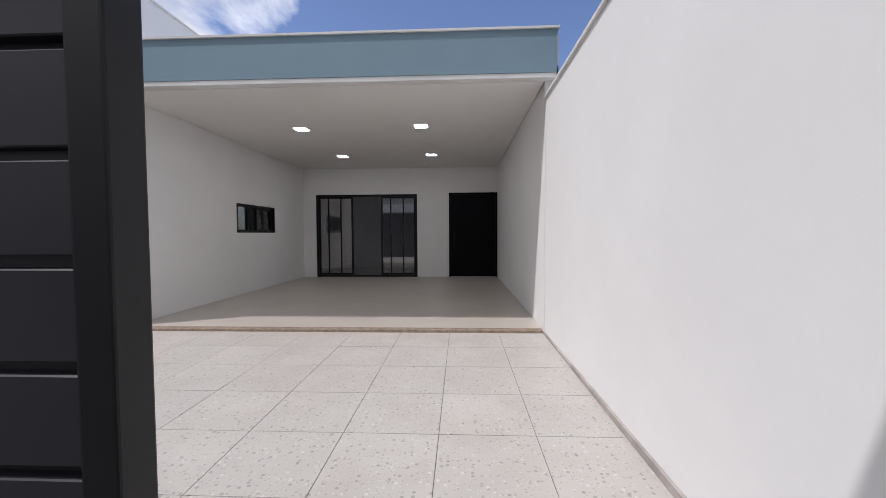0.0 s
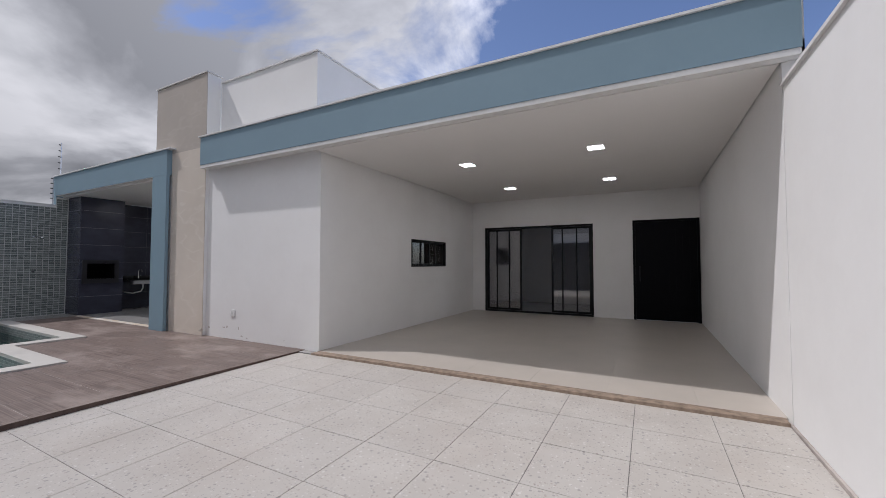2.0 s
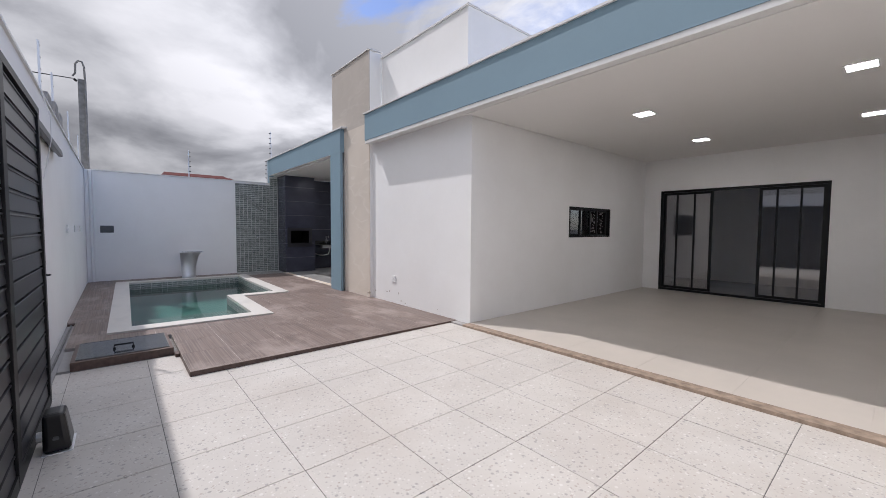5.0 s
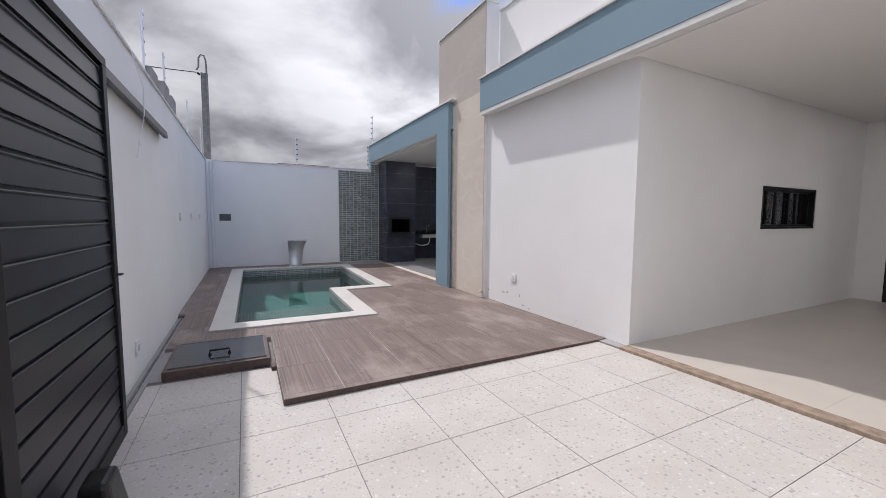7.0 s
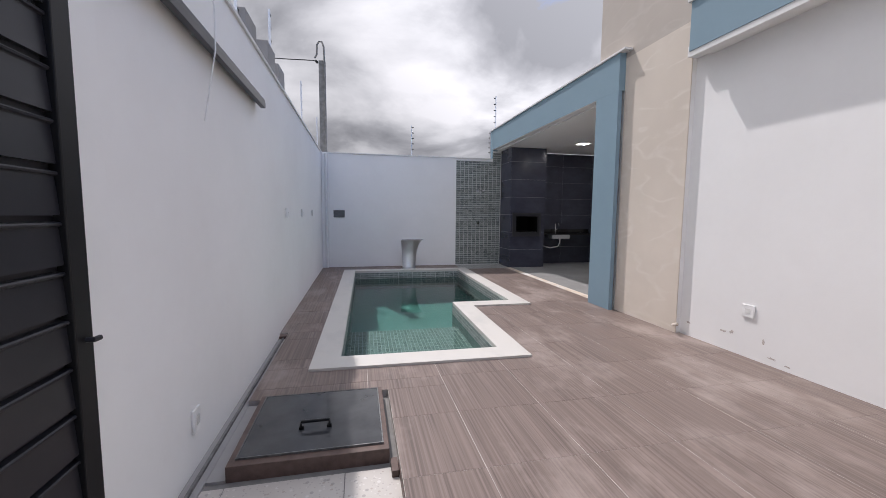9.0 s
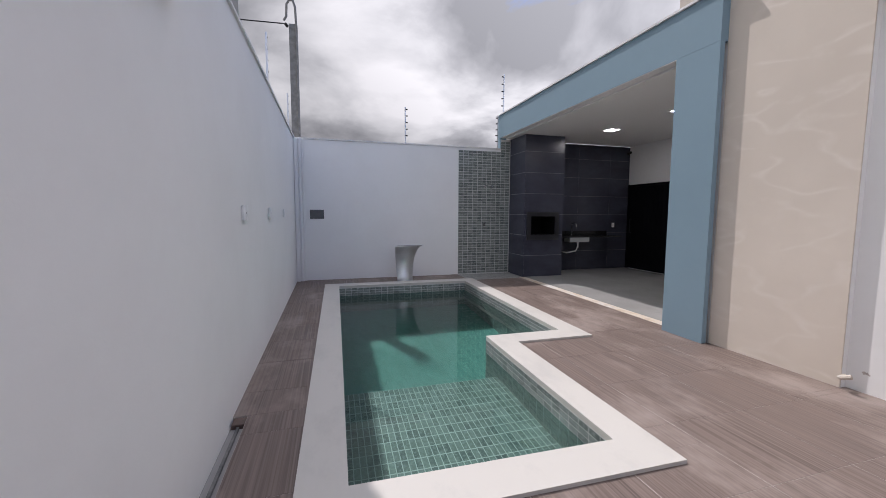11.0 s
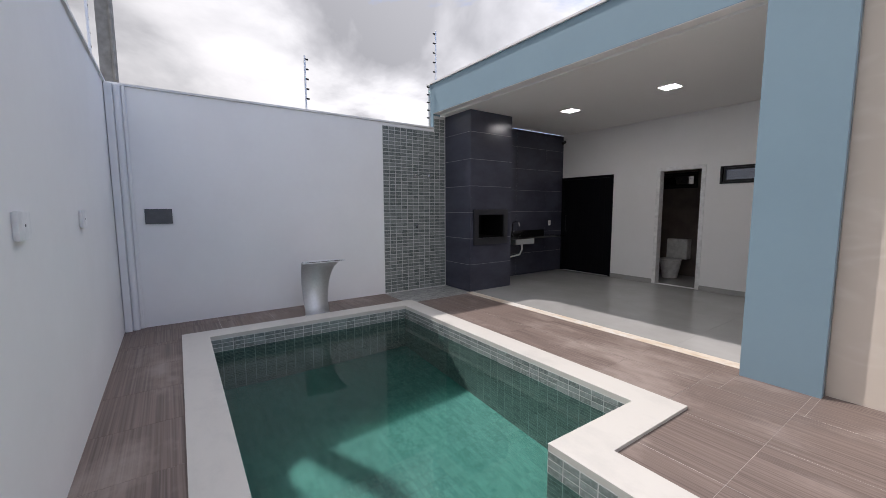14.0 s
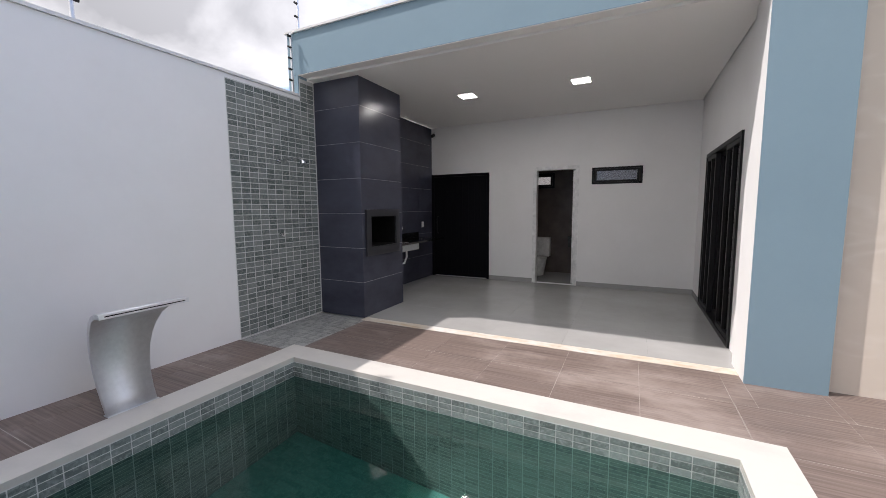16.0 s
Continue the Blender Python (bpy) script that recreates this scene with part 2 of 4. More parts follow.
M_JOINT = plain("grey_joint", (0.22, 0.21, 0.20), 0.9)
M_JOINT_GREY = plain("light_grey_joint", (0.30, 0.30, 0.32), 0.9)
M_JOINT_PALE = plain("pale_joint", (0.50, 0.455, 0.42), 0.9, 0, 0.2, 0.2, 4)
M_MARBLE = make_marble()
M_BLACK = plain("black_aluminium", (0.009, 0.009, 0.010), 0.45, 0.0, 0.3)
M_GATE = plain("graphite_gate_paint", (0.022, 0.022, 0.027), 0.36, 0.0, 0.45, 0.1, 5)
M_MOTOR = plain("black_motor_plastic", (0.011, 0.011, 0.012), 0.28, 0.0, 0.5)
M_DOOR = plain("black_door_paint", (0.004, 0.004, 0.006), 0.6, 0.0, 0.12, 0.1, 3)
M_STEEL = plain("brushed_steel", (0.80, 0.81, 0.82), 0.55, 1.0, 0.5, 0.04, 30)
M_RIM = plain("dull_rim_metal", (0.22, 0.22, 0.22), 0.55, 0.7, 0.4, 0.25, 30)
M_WORN = plain("worn_steel", (0.26, 0.255, 0.25), 0.65, 0.5, 0.4, 0.25, 20)
M_FRAME = plain("dark_steel_frame", (0.026, 0.026, 0.031), 0.35, 0.0, 0.5, 0.1, 8)
M_CHROME = plain("chrome", (0.7, 0.7, 0.72), 0.08, 1.0)
M_PLASTIC = plain("white_plastic", (0.89, 0.89, 0.88), 0.35)
M_GREYBOX = plain("grey_plastic", (0.10, 0.105, 0.11), 0.5)
M_GRANITE = plain("black_granite", (0.013, 0.013, 0.015), 0.12, 0, 0.5, 0.3, 90)
M_IRON = plain("sooty_iron", (0.006, 0.006, 0.006), 0.8, 0, 0.1)
M_RED = plain("terracotta_roof", (0.105, 0.016, 0.014), 0.85, 0, 0.2, 0.25, 6)
M_CONCRETE = plain("pole_concrete", (0.33, 0.32, 0.30), 0.9, 0, 0.2, 0.2, 8)
M_SILL = plain("brown_threshold_stone", (0.36, 0.275, 0.21), 0.6, 0, 0.3, 0.25, 14)
M_SILL_PALE = make_sill()
M_CERAMIC = plain("white_ceramic", (0.78, 0.78, 0.76), 0.12)
M_ROOM = plaster("room_paint", (0.74, 0.72, 0.69), (0.68, 0.66, 0.63))
M_BATH = plain("brown_bathroom_tile", (0.14, 0.112, 0.10), 0.35, 0, 0.4, 0.2, 4)
M_BROWN = plain("brown_side_tile", (0.13, 0.085, 0.07), 0.5, 0, 0.4, 0.2, 20)
M_HATCH = plain("dark_hatch_tile", (0.060, 0.062, 0.066), 0.13, 0, 0.5, 0.2, 6)


def make_glass(name, tint, ior, body="ShaderNodeBsdfTransparent"):
    m = bpy.data.materials.new(name)
    m.use_nodes = True
    t = m.node_tree
    t.nodes.clear()
    clear, gloss = t.nodes.new(body), t.nodes.new("ShaderNodeBsdfGlossy")
    clear.inputs[0].default_value = (*tint, 1)
    gloss.inputs["Roughness"].default_value = 0.0
    fres, mixer, out = t.nodes.new("ShaderNodeFresnel"), t.nodes.new("ShaderNodeMixShader"), t.nodes.new("ShaderNodeOutputMaterial")
    fres.inputs["IOR"].default_value = ior
    t.links.new(fres.outputs[0], mixer.inputs[0])
    t.links.new(clear.outputs[0], mixer.inputs[1])
    t.links.new(gloss.outputs[0], mixer.inputs[2])
    t.links.new(mixer.outputs[0], out.inputs[0])
    return m, t, gloss, fres


M_GLASS = make_glass("tinted_window_glass", (0.80, 0.80, 0.81), 2.55)[0]
M_WATER, wtree, wgloss, wfres = make_glass("pool_water", (0.40, 0.585, 0.55), 1.33, "ShaderNodeBsdfRefraction")
wbody = wtree.nodes["Refraction BSDF"]
wbody.inputs["IOR"].default_value, wbody.inputs["Roughness"].default_value = 1.33, 0.04
ripple, wbump = wtree.nodes.new("ShaderNodeTexNoise"), wtree.nodes.new("ShaderNodeBump")
ripple.inputs["Scale"].default_value, ripple.inputs["Detail"].default_value = 2.2, 3
wtree.links.new(wtree.nodes.new("ShaderNodeNewGeometry").outputs["Position"], ripple.inputs["Vector"])
wbump.inputs["Strength"].default_value, wbump.inputs["Distance"].default_value = 0.06, 0.03
wtree.links.new(ripple.outputs["Fac"], wbump.inputs["Height"])
wtree.links.new(wbump.outputs[0], wgloss.inputs["Normal"])
wtree.links.new(wbump.outputs[0], wbody.inputs["Normal"])
wgloss.inputs["Roughness"].default_value = 0.03


def make_glow(name, c, strength):
    m = bpy.data.materials.new(name)
    m.use_nodes = True
    b = m.node_tree.nodes["Principled BSDF"]
    b.inputs["Base Color"].default_value = (0.8, 0.8, 0.8, 1)
    b.inputs["Emission Color"].default_value = (*c, 1)
    b.inputs["Emission Strength"].default_value = strength
    return m


M_LED = make_glow("led_diffuser", (1.0, 0.98, 0.95), 40.0)

# ---------------------------------------------------------------- building blocks


def box(bm, x0, x1, y0, y1, z0, z1, bevel=0.0):
    vs = [bm.verts.new((x, y, z)) for z in (z0, z1) for y in (y0, y1) for x in (x0, x1)]
    fs = [bm.faces.new([vs[i] for i in q]) for q in ((0, 2, 3, 1), (4, 5, 7, 6), (0, 1, 5, 4), (1, 3, 7, 5), (3, 2, 6, 7), (2, 0, 4, 6))]
    if bevel:
        es = list({e for f in fs for e in f.edges})
        bmesh.ops.bevel(bm, geom=es, offset=bevel, segments=2, affect="EDGES", profile=0.6)
    return bm


def boxes(*rows, bevel=0.0):
    bm = bmesh.new()
    for r in rows:
        box(bm, *r, bevel=bevel)
    return bm


def rod(bm, a, b, r, n=10, r2=None):
    """A round bar from a to b."""
    a, b = Vector(a), Vector(b)
    m = Matrix.Translation((a + b) / 2) @ (b - a).to_track_quat("Z", "Y").to_matrix().to_4x4()
    bmesh.ops.create_cone(bm, cap_ends=True, segments=n, radius1=r, radius2=r if r2 is None else r2, depth=(b - a).length, matrix=m)
    return bm


def tube(bm, pts, r, n=8):
    """A bent round bar along the points."""
    rings = []
    pts = [Vector(p) for p in pts]
    for i, p in enumerate(pts):
        way = (pts[min(i + 1, len(pts) - 1)] - pts[max(i - 1, 0)]).normalized()
        side = way.orthogonal().normalized() if i == 0 else (rings[-1][1] - way * rings[-1][1].dot(way)).normalized()
        other = way.cross(side)
        rings.append(([bm.verts.new(p + r * (math.cos(2 * math.pi * k / n) * side + math.sin(2 * math.pi * k / n) * other)) for k in range(n)], side))
    for (a, _), (b, _) in zip(rings, rings[1:]):
        for k in range(n):
            bm.faces.new((a[k], a[(k + 1) % n], b[(k + 1) % n], b[k]))
    bm.faces.new(list(reversed(rings[0][0])))
    bm.faces.new(rings[-1][0])
    return bm


def mesh_of(name, bm, material, smooth=False):
    bmesh.ops.recalc_face_normals(bm, faces=bm.faces)
    me = bpy.data.meshes.new(name)
    bm.to_mesh(me)
    bm.free()
    me.materials.append(material)
    if smooth:
        for p in me.polygons:
            p.use_smooth = True
    return me


def base_of(ob):
    at = Vector()
    while ob is not None:
        at += ob.location
        ob = ob.parent
    return at


def thing(name, at, label, category, group="", kind=""):
    """An Empty at the base of a thing, to which its parts are attached."""
    ob = new(name)
    ob.location = at
    ob.empty_display_size = 0.1
    return tagged(ob, label, category, group, kind)


def part(name, bm, material, parent, label="", smooth=False, kind=""):
    """One mesh under a thing or part; the bmesh is given in the world's coordinates."""
    off = base_of(parent)
    bmesh.ops.translate(bm, verts=bm.verts, vec=-off)
    ob = new(name, mesh_of(name, bm, material, smooth))
    ob.parent = parent
    return tagged(ob, label, kind=kind)


def solid(name, bm, material, label, category, kind="", group="", smooth=False):
    """A top-level thing or piece of the setting of one mesh."""
    return tagged(new(name, mesh_of(name, bm, material, smooth)), label, category, group, kind)


def pierced(axis, a0, a1, u0, u1, z0, z1, holes=()):
    """A wall between a0 and a1 along axis, from u0 to u1 and z0 to z1, with rectangular openings (u0, u1, z0, z1)."""
    us = sorted({u0, u1, *[v for h in holes for v in h[:2] if u0 < v < u1]})
    zs = sorted({z0, z1, *[v for h in holes for v in h[2:] if z0 < v < z1]})
    full = {}
    for i in range(len(us) - 1):
        for j in range(len(zs) - 1):
            u, z = (us[i] + us[i + 1]) / 2, (zs[j] + zs[j + 1]) / 2
            full[i, j] = not any(h[0] < u < h[1] and h[2] < z < h[3] for h in holes)
    bm, made = bmesh.new(), {}

    def v(a, u, z):
        p = (a, u, z) if axis == "x" else (u, a, z)
        if p not in made:
            made[p] = bm.verts.new(p)
        return made[p]

    for (i, j), ok in full.items():
        if not ok:
            continue
        p, q, s, t = us[i], us[i + 1], zs[j], zs[j + 1]
        for a in (a0, a1):
            bm.faces.new((v(a, p, s), v(a, q, s), v(a, q, t), v(a, p, t)))
        for di, dj, e0, e1 in ((-1, 0, (p, s), (p, t)), (1, 0, (q, s), (q, t)), (0, -1, (p, s), (q, s)), (0, 1, (p, t), (q, t))):
            if not full.get((i + di, j + dj), False):
                bm.faces.new((v(a0, *e0), v(a1, *e0), v(a1, *e1), v(a0, *e1)))
    return bm


def structure(name, bm, material, label="", category="wall"):
    return solid(name, bm, material, label, category, "structure")


def pieces(parent, name, size, material, places, bevel=0.003, limit=300, rest=None, rest_name="field"):
    """Alike blocks as objects of their own on one mesh; those past the limit join into one part."""
    bm = box(bmesh.new(), -size[0] / 2, size[0] / 2, -size[1] / 2, size[1] / 2, -size[2] / 2, size[2] / 2)
    if bevel:
        top = [e for e in bm.edges]
        bmesh.ops.bevel(bm, geom=top, offset=bevel, segments=1, affect="EDGES")
    me = mesh_of(name, bm, material)
    off = base_of(parent)
    for p in places[:limit]:
        ob = new(name, me)
        ob.parent = parent
        ob.location = Vector(p) - off
    extra = places[limit:]
    if extra:
        joined(parent, rest_name, me, extra, rest or material)


def joined(parent, name, me, places, material):
    """Many copies of one small mesh as one part."""
    off = base_of(parent)
    vs = np.array([v.co[:] for v in me.vertices])
    fs = [tuple(p.vertices) for p in me.polygons]
    allv, allf = [], []
    for k, p in enumerate(places):
        allv.append(vs + np.array(Vector(p) - off))
        allf += [tuple(i + k * len(vs) for i in f) for f in fs]
    out = bpy.data.meshes.new(name)
    out.from_pydata(np.concatenate(allv).tolist(), [], allf)
    out.materials.append(material)
    ob = new(name, out)
    ob.parent = parent
    tagged(ob, kind="stuff")
    return ob


# ---------------------------------------------------------------- plan
GZ = 0.022            # garage floor
DZ = 0.015            # deck and patio floor
STREET_Y = 0.17       # inner face of the street wall
FAR_X = -13.70        # inner face of the wall behind the pool
RIGHT_X = 0.90        # inner face of the side wall
WALL_TOP = 2.83
FRONT_Y = 4.73        # white front of the house
CEIL = 3.04
GAR_W, GAR_BACK = -4.54, 10.58
PAT_E, PAT_BACK = -8.965, 8.13


def tile_z(y):
    return -0.034 + (min(max(y, 1.3), 4.6) - 1.3) * 0.0085


# ground under everything, out to the horizon, with the pool's pit left open
bm = bmesh.new()
R = 1500.0
hole = (-12.9, -7.2, 0.85, 3.5)
xs, ys = [-R, hole[0], hole[1], R], [-R, hole[2], hole[3], R]
for i in range(3):
    for j in range(3):
        if i == 1 and j == 1:
            continue
        bm.faces.new([bm.verts.new((x, y, -0.16)) for x, y in ((xs[i], ys[j]), (xs[i + 1], ys[j]), (xs[i + 1], ys[j + 1]), (xs[i], ys[j + 1]))])
bmesh.ops.remove_doubles(bm, verts=bm.verts, dist=0.001)
structure("ground", bm, M_STREET, "grey street and bare ground around the plot", "ground")

# street wall with the gate opening, and the two side walls
street_wall = structure("wall_street", pierced("y", 0.02, STREET_Y, FAR_X - 0.15, RIGHT_X + 0.15, -0.16, WALL_TOP, [(-2.15, RIGHT_X, -0.2, 2.33)]), M_WHITE, "white plastered street wall with a wide gate opening")
structure("wall_pool_end", pierced("x", FAR_X - 0.15, FAR_X, STREET_Y, PAT_BACK + 3.2, -0.16, WALL_TOP), M_WHITE, "white plastered boundary wall behind the pool")
structure("wall_side", pierced("x", RIGHT_X, RIGHT_X + 0.15, STREET_Y, 4.60, -0.16, 2.835), M_WHITE, "white plastered side boundary wall in sunlight")
structure("wall_cap_side", box(bmesh.new(), RIGHT_X - 0.025, RIGHT_X + 0.175, STREET_Y, 4.60, 2.837, 2.865), M_CAP, "thin white coping on the side wall", "coping")
structure("wall_cap_pool_end", box(bmesh.new(), FAR_X - 0.175, FAR_X + 0.02, STREET_Y + 0.022, 4.575, WALL_TOP + 0.002, WALL_TOP + 0.028), M_CAP, "thin white coping on the boundary wall", "coping")
structure("wall_cap_street", box(bmesh.new(), FAR_X - 0.175, RIGHT_X + 0.175, 0.0, STREET_Y + 0.02, WALL_TOP + 0.002, WALL_TOP + 0.028), M_CAP, "thin white coping on the street wall", "coping")
structure("baseboard_side", box(bmesh.new(), RIGHT_X - 0.022, RIGHT_X - 0.002, STREET_Y, 4.60, -0.10, 0.012), M_JOINT_PALE, "thin pale cement skirting along the side wall", "skirting")

# garage
structure("wall_garage_side", pierced("x", RIGHT_X - 0.004, RIGHT_X + 0.15, 4.602, GAR_BACK, -0.16, 3.60), M_WHITE, "white plastered garage side wall")
structure("wall_garage_back", pierced("y", GAR_BACK, GAR_BACK + 0.15, GAR_W - 0.15, RIGHT_X + 0.15, -0.16, 3.60, [(-4.18, -1.33, GZ, 2.325), (-0.45, 0.885, GZ, 2.352)]), M_WHITE, "white garage back wall with a glazed door and a solid door")
structure("wall_garage_inner", pierced("x", GAR_W - 0.15, GAR_W, FRONT_Y + 0.004, GAR_BACK, -0.16, CEIL + 0.034, [(7.30, 8.90, 1.263, 1.853)]), M_WHITE, "white garage wall with a small window")
structure("wall_front", pierced("y", FRONT_Y, FRONT_Y + 0.15, -7.40, GAR_W - 0.001, -0.16, CEIL + 0.07), M_WHITE, "white plastered house front with flaked paint near the deck")
structure("ceiling_garage", boxes((GAR_W + 0.018, RIGHT_X - 0.022, 4.60, GAR_BACK - 0.018, CEIL, CEIL + 0.034), (GAR_W - 0.15, RIGHT_X - 0.006, 4.60, GAR_BACK - 0.002, CEIL + 0.0345, CEIL + 0.06)), M_CEIL, "smooth white garage ceiling with a shadow gap", "ceiling")
structure("soffit_front", box(bmesh.new(), -7.20, GAR_W - 0.152, 4.60, FRONT_Y - 0.003, CEIL + 0.045, CEIL + 0.068), M_CAP, "white soffit under the blue fascia", "soffit")
structure("soffit_edge", box(bmesh.new(), -7.255, 1.0, 4.492, 4.598, 3.05, 3.105), M_CAP, "white plaster edge under the blue fascia", "soffit")
structure("fascia_garage", boxes((-7.26, 1.005, 4.485, 4.598, 3.107, 3.605)), M_BLUE, "blue painted fascia above the garage", "fascia")
structure("fascia_cap_garage", box(bmesh.new(), -7.29, 1.03, 4.46, 4.80, 3.607, 3.632), M_CAP, "thin white drip cap on the blue fascia", "coping")
structure("roof_slab", boxes((-7.40, RIGHT_X + 0.15, 4.602, GAR_BACK + 3.2, 3.112, 3.22), (-9.4, -7.402, 4.94, GAR_BACK + 3.2, 3.112, 3.22), (FAR_X - 0.15, -9.402, 4.80, 10.42, 3.112, 3.22)), M_CEIL, "flat pale plastered roof slab", "roof")

# tower and upper block
structure("tower", boxes((-8.80, -7.40, 4.680, 4.93, -0.16, 3.10), (-9.12, -7.40, 4.680, 4.93, 3.10, 4.93)), M_WHITE, "tall white plastered tower wall", "wall")
structure("tower_facing", boxes((-8.515, -7.402, 4.667, 4.679, DZ, 3.10), (-9.118, -7.402, 4.667, 4.679, 3.10, 3.52)), M_BEIGE, "beige polished stucco facing on the tower", "wall")
structure("tower_facing_upper", box(bmesh.new(), -9.118, -7.402, 4.6675, 4.679, 3.5205, 4.93), M_BEIGE_OLD, "greyer weathered stucco on the upper tower", "wall")
structure("tower_cap", box(bmesh.new(), -9.15, -7.37, 4.645, 4.96, 4.932, 4.955), M_CAP, "thin white cap on the beige tower", "coping")
structure("upper_block", boxes((-7.398, -4.87, 4.95, GAR_BACK, 3.222, 4.815)), M_WHITE, "white plastered water tank block on the roof", "wall")
structure("upper_block_cap", box(bmesh.new(), -7.395, -4.845, 4.925, GAR_BACK + 0.03, 4.817, 4.84), M_CAP, "thin white cap on the roof block", "coping")

# patio
structure("column_patio", boxes((-9.03, -8.517, 4.57, 4.583, DZ - 0.1, 3.093), (-8.963, -8.517, 4.583, 4.629, DZ - 0.1, 3.093)), M_BLUE, "blue painted column at the covered patio", "column")
structure("fascia_patio", boxes((FAR_X - 0.155, -8.517, 4.57, 4.70, 3.095, 3.59), (FAR_X - 0.155, FAR_X - 0.004, 4.572, 4.72, WALL_TOP, 3.093)), M_BLUE, "blue painted fascia above the covered patio", "fascia")
structure("soffit_patio", box(bmesh.new(), FAR_X + 0.004, -9.034, 4.574, 4.699, 3.086, 3.0945), M_CEIL, "white painted underside of the patio fascia", "soffit")
structure("wall_return", box(bmesh.new(), FAR_X - 0.15, FAR_X, 4.722, 4.83, WALL_TOP + 0.001, 3.062), M_WHITE, "raised end of the boundary wall beside the barbecue", "wall")
structure("fascia_cap_patio", box(bmesh.new(), FAR_X - 0.18, -8.39, 4.545, 4.74, 3.592, 3.617), M_CAP, "thin white drip cap on the patio fascia", "coping")
structure("ceiling_patio", boxes((FAR_X + 0.03, PAT_E - 0.018, 4.702, PAT_BACK - 0.018, CEIL + 0.02, CEIL + 0.045), (FAR_X + 0.002, PAT_E - 0.002, 4.702, PAT_BACK - 0.002, CEIL + 0.0455, CEIL + 0.07)), M_CEIL, "smooth white patio ceiling with a shadow gap", "ceiling")
structure("wall_patio_back", pierced("y", PAT_BACK, PAT_BACK + 0.12, FAR_X, PAT_E + 0.12, -0.16, 3.11, [(-13.69, -12.425, DZ, 2.12), (-11.52, -10.80, DZ, 2.12), (-10.55, -9.757, 1.825, 2.112)]), M_WHITE, "white patio back wall with two doors and a small window")
structure("wall_patio_side", pierced("x", PAT_E, PAT_E + 0.13, 4.63, PAT_BACK, -0.16, 3.11, [(5.45, 7.43, DZ, 2.15)]), M_WHITE, "white patio side wall with a sliding door")

structure("wall_patio_jamb", box(bmesh.new(), -9.0285, PAT_E - 0.001, 4.585, 5.0, DZ - 0.08, 3.058), M_WHITE, "white plastered return behind the blue column")

# rooms behind the openings
# the two unseen openings are added to brighten the rooms behind the glass
structure("wall_house_back", pierced("y", 13.6, 13.75, FAR_X - 0.15, RIGHT_X + 0.15, -0.16, 3.11, [(-1.2, 0.8, 0.2, 2.6), (-6.7, -5.4, 0.2, 2.6)]), M_ROOM, "back wall of the house with two added openings for daylight")
structure("wall_house_side", pierced("x", RIGHT_X, RIGHT_X + 0.15, GAR_BACK + 0.15, 13.6, -0.16, 3.11), M_ROOM, "plain side wall of the house")
structure("floor_house", boxes((GAR_W - 0.15, RIGHT_X, GAR_BACK + 0.15, 13.6, -0.1, GZ), (PAT_E + 0.13, GAR_W - 0.15, 4.95, 13.6, -0.1, DZ), (FAR_X, PAT_E, PAT_BACK + 0.12, 13.6, -0.1, DZ)), M_PATIO, "plain grey floor inside the house", "floor")
# added wall: backs the window_1 panes in grey, hides the bright patio door
structure("wall_window_backing", pierced("x", -7.05, -6.9, 4.95, 13.6, DZ, 3.11), M_ROOM, "plain white wall added behind the small garage window")
structure("wall_bath_left", pierced("x", -12.55, -12.45, PAT_BACK + 0.12, 9.5, DZ, 3.11), M_BATH, "brown tiled bathroom wall")
structure("wall_bath_right", pierced("x", -9.5, -9.4, PAT_BACK + 0.12, 9.5, DZ, 3.11), M_BATH, "brown tiled bathroom wall")
structure("wall_bath_back", pierced("y", 9.5, 9.62, -12.55, -9.4, DZ, 3.11, [(-12.22, -11.42, 1.84, 2.17)]), M_BATH, "bathroom back wall with a small high window")
structure("wall_bath_yard", pierced("x", -9.4, -9.28, 9.62, 13.6, -0.1, 3.11), M_WHITE, "plain white wall of the rear yard")
structure("wall_far_back", pierced("x", FAR_X, FAR_X + 0.1, PAT_BACK + 0.12, 13.6, -0.1, 3.11), M_ROOM, "plain outer wall of the house")

# ---------------------------------------------------------------- floors, piece by piece
floor_yard = thing("floor_yard", (-2.2, 2.5, -0.1), "speckled cream ceramic floor tiles with thin dark joints", "floor", kind="structure")
bm = bmesh.new()
for a in (((-6.75, 0.1), (0.9, 0.1), (0.9, 1.3), (-6.75, 1.3)), ((-4.83, 1.3), (0.9, 1.3), (0.9, 4.6), (-4.83, 4.6))):
    bm.faces.new([bm.verts.new((x, y, tile_z(y) - 0.004)) for x, y in a])
part("bedding", bm, M_JOINT, floor_yard, "dark joint mortar")
P = 0.6025
